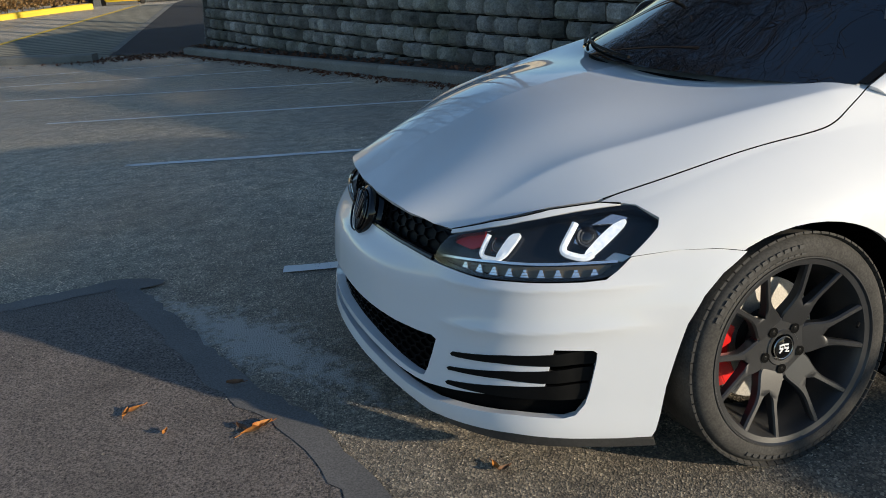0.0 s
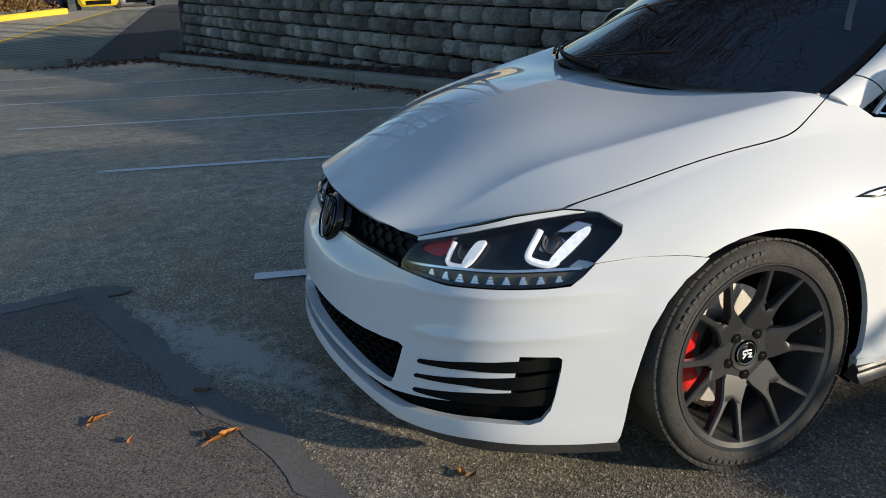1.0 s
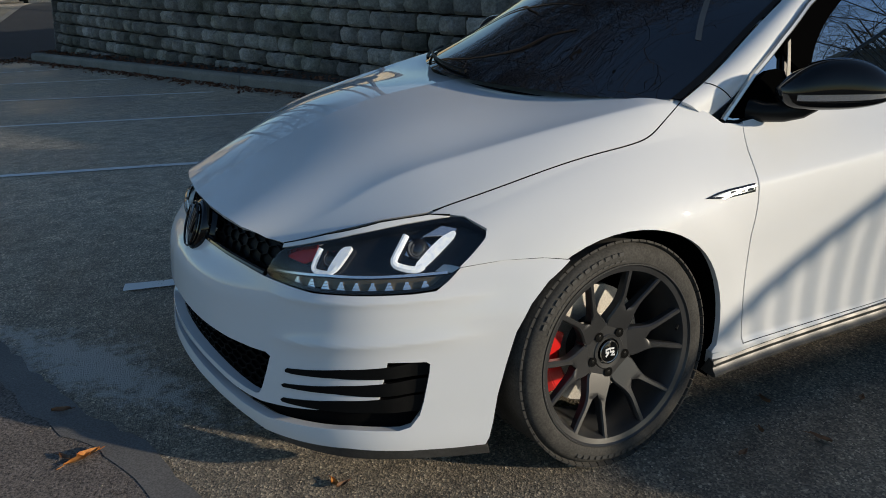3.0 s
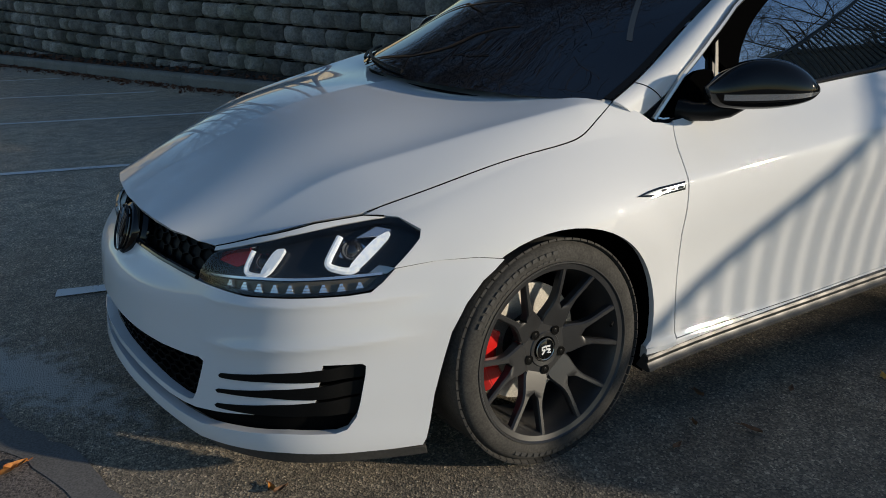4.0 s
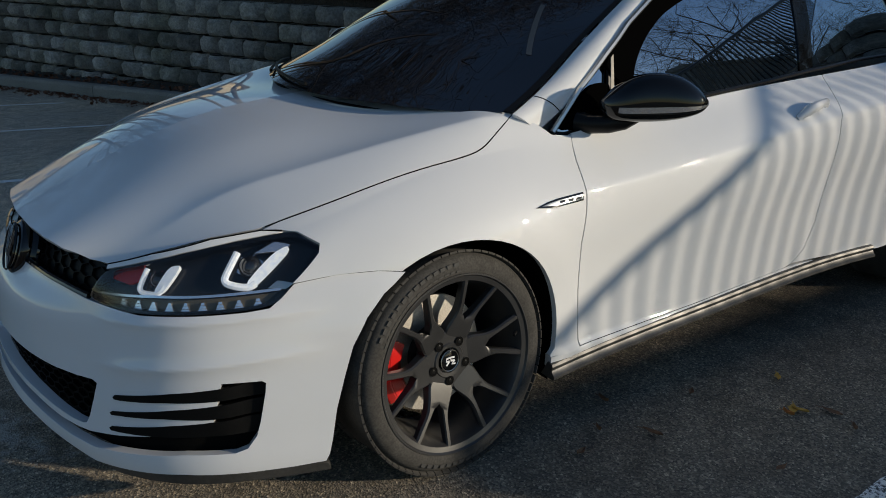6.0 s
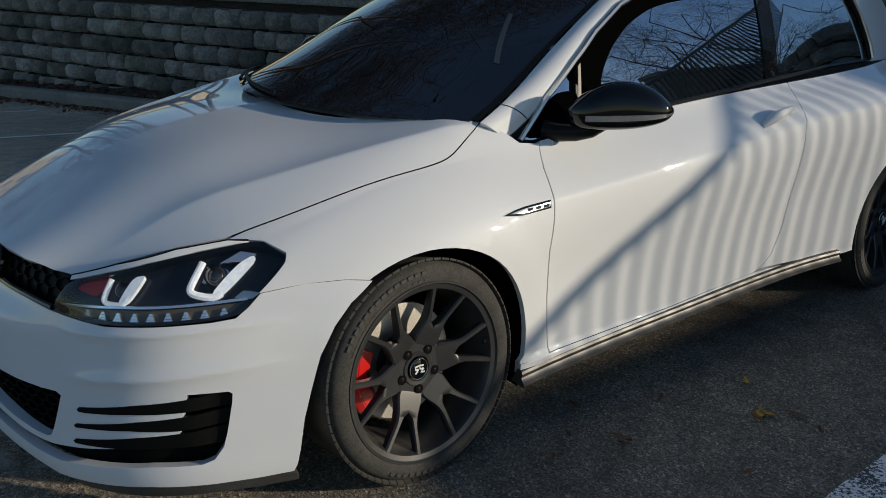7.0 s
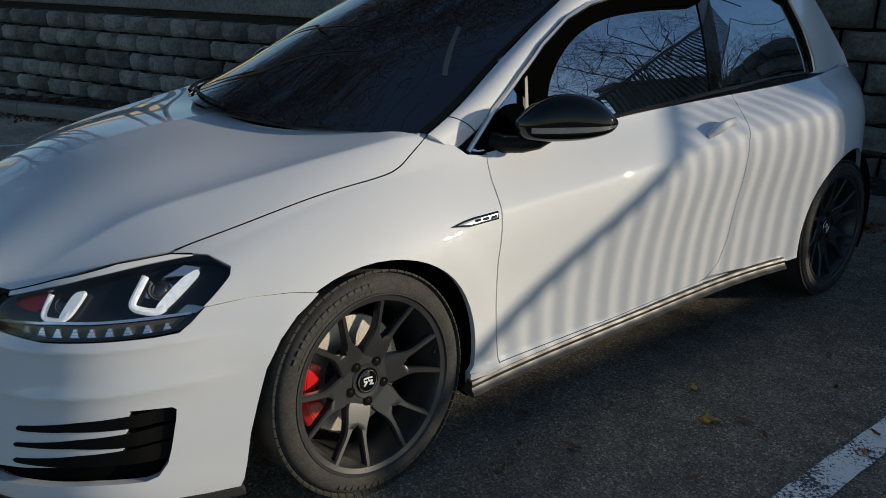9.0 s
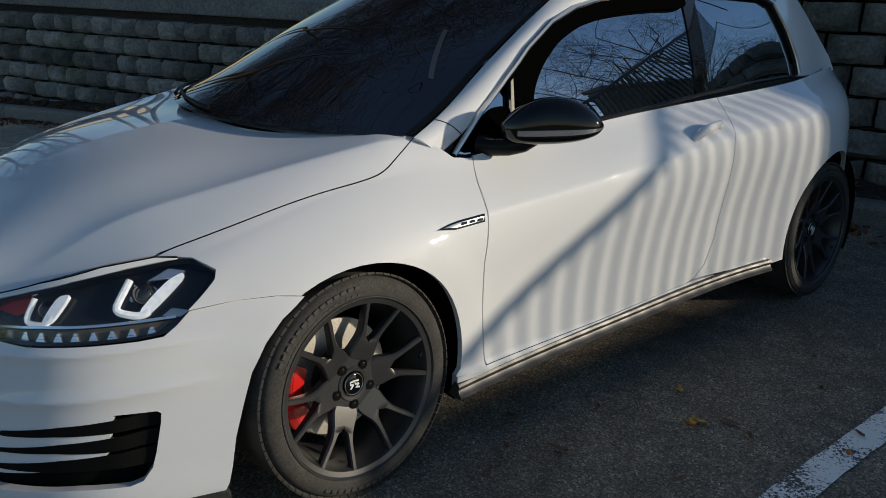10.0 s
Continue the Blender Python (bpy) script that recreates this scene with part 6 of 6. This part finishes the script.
# hedge along the street, and three cars parked across it
def hedge(x0, y0, x1, y1, seed):
    rnd = random.Random(seed)
    h = thing("hedge", "low clipped shrub hedge with orange autumn leaves", "hedge")
    bm = bmesh.new()
    for k in range(7000):
        t, a = rnd.random(), rnd.uniform(0, math.tau)
        r = 0.55 * math.sqrt(rnd.random())
        p = Vector((x0 + (x1 - x0) * t + rnd.gauss(0, 0.10) + r * math.cos(a), y0 + (y1 - y0) * t + r * math.sin(a), 0))
        p.z = float(ground_z(p.x, p.y)) + 0.12 + 0.75 * (1 - (r / 0.6) ** 2) * rnd.uniform(0.3, 1.0) * (0.8 + 0.3 * math.sin(9 * t))
        n = Vector((rnd.gauss(0, 1), rnd.gauss(0, 1), rnd.gauss(0.5, 1))).normalized()
        u = n.orthogonal().normalized() * rnd.uniform(0.03, 0.055)
        v = n.cross(u) * rnd.uniform(0.6, 1.0)
        bm.faces.new([bm.verts.new(p + u * i + v * j) for i, j in ((-1, 0), (0, -0.7), (1, 0), (0, 0.7))])
    part("foliage", bm, HEDGE_LEAF, h)
    bm = bmesh.new()
    for k in range(30):
        t = rnd.random()
        x, y = x0 + (x1 - x0) * t, y0 + (y1 - y0) * t
        z = float(ground_z(x, y))
        add_tube(bm, [(x, y, z), (x + rnd.gauss(0, 0.15), y + rnd.gauss(0, 0.15), z + 0.5)], 0.012, 4)
    part("stems", bm, BARK, h)
    return h


HEDGE_LEAF = speckled("hedge_leaf", (0.10, 0.07, 0.02), (0.34, 0.17, 0.05), 9, 0.7, 0.1, 0.002, 3.0)
hedge(-9.4, 23.7, -4.1, 27.9, 4)


def small_car(label, paint, place, turn):
    """A plain small car for the far street: body, cabin, lamps, wheels."""
    c = thing("street_car", label, "car", "cars across the street", pose(*place, 0, 0, turn))
    bm = bmesh.new()
    rows = []
    for x, w, z0, z1 in ((-2.1, 0.70, 0.32, 0.60), (-2.0, 0.80, 0.22, 0.72), (-1.2, 0.86, 0.20, 0.88), (0.0, 0.87, 0.20, 0.92), (1.5, 0.86, 0.20, 0.95), (2.05, 0.78, 0.25, 0.90), (2.15, 0.66, 0.35, 0.70)):
        rows.append([bm.verts.new((x, y, z)) for y, z in ((-w * 0.85, z0), (-w, z0 + 0.15), (-w, z1 - 0.15), (-w * 0.9, z1), (w * 0.9, z1), (w, z1 - 0.15), (w, z0 + 0.15), (w * 0.85, z0))])
    for A, B in zip(rows, rows[1:]):
        for k in range(8):
            bm.faces.new((A[k], A[(k + 1) % 8], B[(k + 1) % 8], B[k]))
    bm.faces.new(rows[0][::-1])
    bm.faces.new(rows[-1])
    bmesh.ops.recalc_face_normals(bm, faces=bm.faces)
    part("body", bm, paint, c, "", True)
    bm = bmesh.new()
    rows = []
    for x, w, z1 in ((-1.2, 0.80, 0.88), (-0.4, 0.66, 1.40), (0.9, 0.66, 1.46), (1.9, 0.72, 0.95)):
        rows.append([bm.verts.new((x, y, z)) for y, z in ((-0.82, 0.86), (-w, z1), (w, z1), (0.82, 0.86))])
    for A, B in zip(rows, rows[1:]):
        for k in range(3):
            bm.faces.new((A[k], A[k + 1], B[k + 1], B[k]))
    bm.faces.new(rows[0][::-1])
    bm.faces.new(rows[-1])
    bmesh.ops.recalc_face_normals(bm, faces=bm.faces)
    part("cabin", bm, GLASS_DARK, c, "dark glazed cabin")
    for y in (-0.6, 0.6):
        bm = bmesh.new()
        box(bm, -2.12, -1.95, y - 0.18, y + 0.18, 0.58, 0.70, 0.03)
        part("headlight", bm, SILVER, c)
    bm = bmesh.new()
    box(bm, -2.13, -2.0, -0.5, 0.5, 0.30, 0.45, 0.02)
    part("grille", bm, BLACK_PLASTIC, c)
    for x in (-1.35, 1.35):
        for y in (-0.80, 0.80):
            bm = lathe([(0.0, -0.1), (0.2, -0.1), (0.31, -0.09), (0.32, -0.05), (0.32, 0.05), (0.31, 0.09), (0.0, 0.1)], 24)
            bmesh.ops.translate(bm, verts=bm.verts, vec=(x, y, 0.32))
            part("wheel", bm, RUBBER, c)
    return c


YELLOW_CAR = material("yellow_car_paint", (0.72, 0.52, 0.02), 0.3, 0.0, 0.8)
BLUE_CAR = material("blue_car_paint", (0.01, 0.015, 0.10), 0.3, 0.0, 0.8)
SILVER_CAR = material("silver_car_paint", (0.45, 0.46, 0.48), 0.35, 0.3, 0.8)
for label, paint, x, y in (("yellow taxi facing the street", YELLOW_CAR, -3.0, 38.0), ("dark blue car facing the street", BLUE_CAR, -5.4, 41.0), ("silver car facing the street", SILVER_CAR, -1.6, 43.5)):
    small_car(label, paint, (x, y, float(ground_z(x, y))), 95)


# ---- fallen leaves ----
def leaf_shape(length, width, curl, seed):
    rnd = random.Random(seed)
    bm = bmesh.new()
    rows = []
    for i in range(7):
        t = i / 6
        w = width * math.sin(math.pi * min(1, t * 1.02)) ** 0.8 * (1.15 - 0.4 * t)
        z = curl * (t - 0.5) ** 2 + rnd.uniform(0, 0.002)
        rows.append([bm.verts.new((length * (t - 0.5), s * w / 2, z + abs(s) * curl * 0.35)) for s in (-1, 0, 1)])
    for A, B in zip(rows, rows[1:]):
        for k in range(2):
            bm.faces.new((A[k], A[k + 1], B[k + 1], B[k]))
    add_tube(bm, [(length * 0.48, 0, curl * 0.25), (length * 0.75, 0.004, curl * 0.3)], 0.0012, 4)
    return bm


def fallen_leaf(x, y, size, mat, label, turn, curl=0.03, tilt=8, seed=1, width=0.42):
    ob = part("fallen_leaf", leaf_shape(size, size * width, curl, seed), mat, None, "", True)
    ob.matrix_world = pose(x, y, float(ground_z(x, y)) + 0.007, tilt, tilt * 0.6, turn)
    return tagged(ob, label, "leaf", "fallen leaves")


ORANGE, BROWN, YELLOW = "curled orange leaf on the asphalt", "dry brown leaf on the asphalt", "yellow leaf on the asphalt"
SPOTS = [(-0.468, -0.239, 0.085, LEAF_A, ORANGE, 200), (-0.50, -0.215, 0.06, LEAF_B, BROWN, 120), (-0.44, -0.225, 0.07, LEAF_A, ORANGE, 20), (-0.814, 0.016, 0.07, LEAF_A, ORANGE, 30), (-0.835, 0.0, 0.05, LEAF_A, ORANGE, 250), (-0.50, 0.06, 0.06, LEAF_B, BROWN, 0),
         (0.14, -0.66, 0.05, LEAF_A, ORANGE, 90), (0.155, -0.68, 0.045, LEAF_B, BROWN, 20), (-0.72, -0.16, 0.03, LEAF_A, ORANGE, 60), (-0.47, -0.66, 0.09, LEAF_A, ORANGE, 10), (-0.42, -0.67, 0.06, LEAF_B, BROWN, 10), (0.10, -0.98, 0.03, LEAF_A, ORANGE, 100),
         (1.94, -1.25, 0.075, LEAF_C, YELLOW, 30), (1.95, -1.27, 0.06, LEAF_C, YELLOW, 100), (1.90, -1.26, 0.05, LEAF_A, ORANGE, 80), (2.03, -1.33, 0.075, LEAF_B, BROWN, 95), (1.455, -1.096, 0.075, LEAF_B, BROWN, 100), (1.47, -0.873, 0.06, LEAF_B, BROWN, 80), (2.09, -1.095, 0.06, LEAF_C, "small pale leaf on the asphalt", 40),
         (1.20, -1.05, 0.05, LEAF_B, BROWN, 15), (1.33, -0.99, 0.04, LEAF_B, BROWN, 70), (1.62, -1.42, 0.05, LEAF_B, BROWN, 0), (2.0, -1.42, 0.05, LEAF_B, BROWN, 40), (2.5, -1.40, 0.05, LEAF_B, BROWN, 10), (2.16, -1.66, 0.05, LEAF_A, ORANGE, 20), (2.3, -1.63, 0.05, LEAF_B, BROWN, 60), (1.55, -1.62, 0.05, LEAF_B, BROWN, 5), (2.75, -1.25, 0.05, LEAF_B, BROWN, 5), (1.75, -1.0, 0.05, LEAF_B, BROWN, 30)]
for k, (x, y, s, mt, lb, a) in enumerate(SPOTS):
    fallen_leaf(x, y, s * 0.92, mt, lb, a, 0.010 + 0.008 * (k % 3), 3 + 4 * (k % 3), k)

# leaf litter along the kerb and in the bed: too many to count
rnd = random.Random(31)
bm = bmesh.new()
for k in range(3800):
    s = rnd.uniform(-11, 7.6)
    far = rnd.random()
    o = -abs(rnd.gauss(0, 0.13)) - 0.02 if far < 0.6 else rnd.uniform(0.16, 0.62)
    p = kerb_point(s, o, 0.012 if o < 0 else 0.14 + rnd.uniform(0, 0.02))
    if k % 5 == 0:
        p = Vector((rnd.gauss(-1.5, 0.8), rnd.gauss(15.6, 0.45), 0))
        p.z = float(ground_z(p.x, p.y)) + 0.02
    n = Vector((rnd.gauss(0, 0.5), rnd.gauss(0, 0.5), 1)).normalized()
    u = (Matrix.Rotation(rnd.uniform(0, math.tau), 3, n) @ n.orthogonal().normalized()) * rnd.uniform(0.02, 0.045)
    v = n.cross(u) * rnd.uniform(0.4, 0.7)
    bm.faces.new([bm.verts.new(p + u * i + v * j + n * h) for i, j, h in ((-1, 0, 0.004), (0, -1, 0), (1, 0, 0.006), (0, 1, 0.002))])
tagged(part("leaf_litter", bm, speckled("leaf_litter", (0.05, 0.018, 0.008), (0.24, 0.09, 0.035), 12, 0.8, 0.1, 0.002, 5.0)), "drift of brown fallen leaves along the kerb", "leaves", kind="stuff")
# grit and small stones on the asphalt, denser beside the car
gv, gf = [], []
for k in range(7500):
    x, y = (rnd.uniform(-2.2, 3.4), rnd.uniform(-1.9, 2.6)) if k < 2500 else (rnd.uniform(0.9, 3.6), rnd.uniform(-2.0, -0.85))
    r = 0.0012 + 0.0032 * rnd.random() ** 2.5
    a, z = rnd.uniform(0, math.tau), float(ground_z(x, y)) + 0.003
    n = len(gv)
    gv += [(x + r * f * math.cos(a + i * 1.571), y + r * f * 0.75 * math.sin(a + i * 1.571), z) for i, f in enumerate((1.3, 0.9, 1.2, 1.0))] + [(x + r * 0.2, y, z + r * 0.9)]
    gf += [(n + i, n + (i + 1) % 4, n + 4) for i in range(4)]
tagged(mesh_object("grit", gv, gf, speckled("grit", (0.14, 0.125, 0.10), (0.62, 0.56, 0.46), 220, 0.9, 0.2, 0.001, 8.0), smooth_faces=False), "loose grit and tiny stones on the asphalt", "grit", kind="stuff")
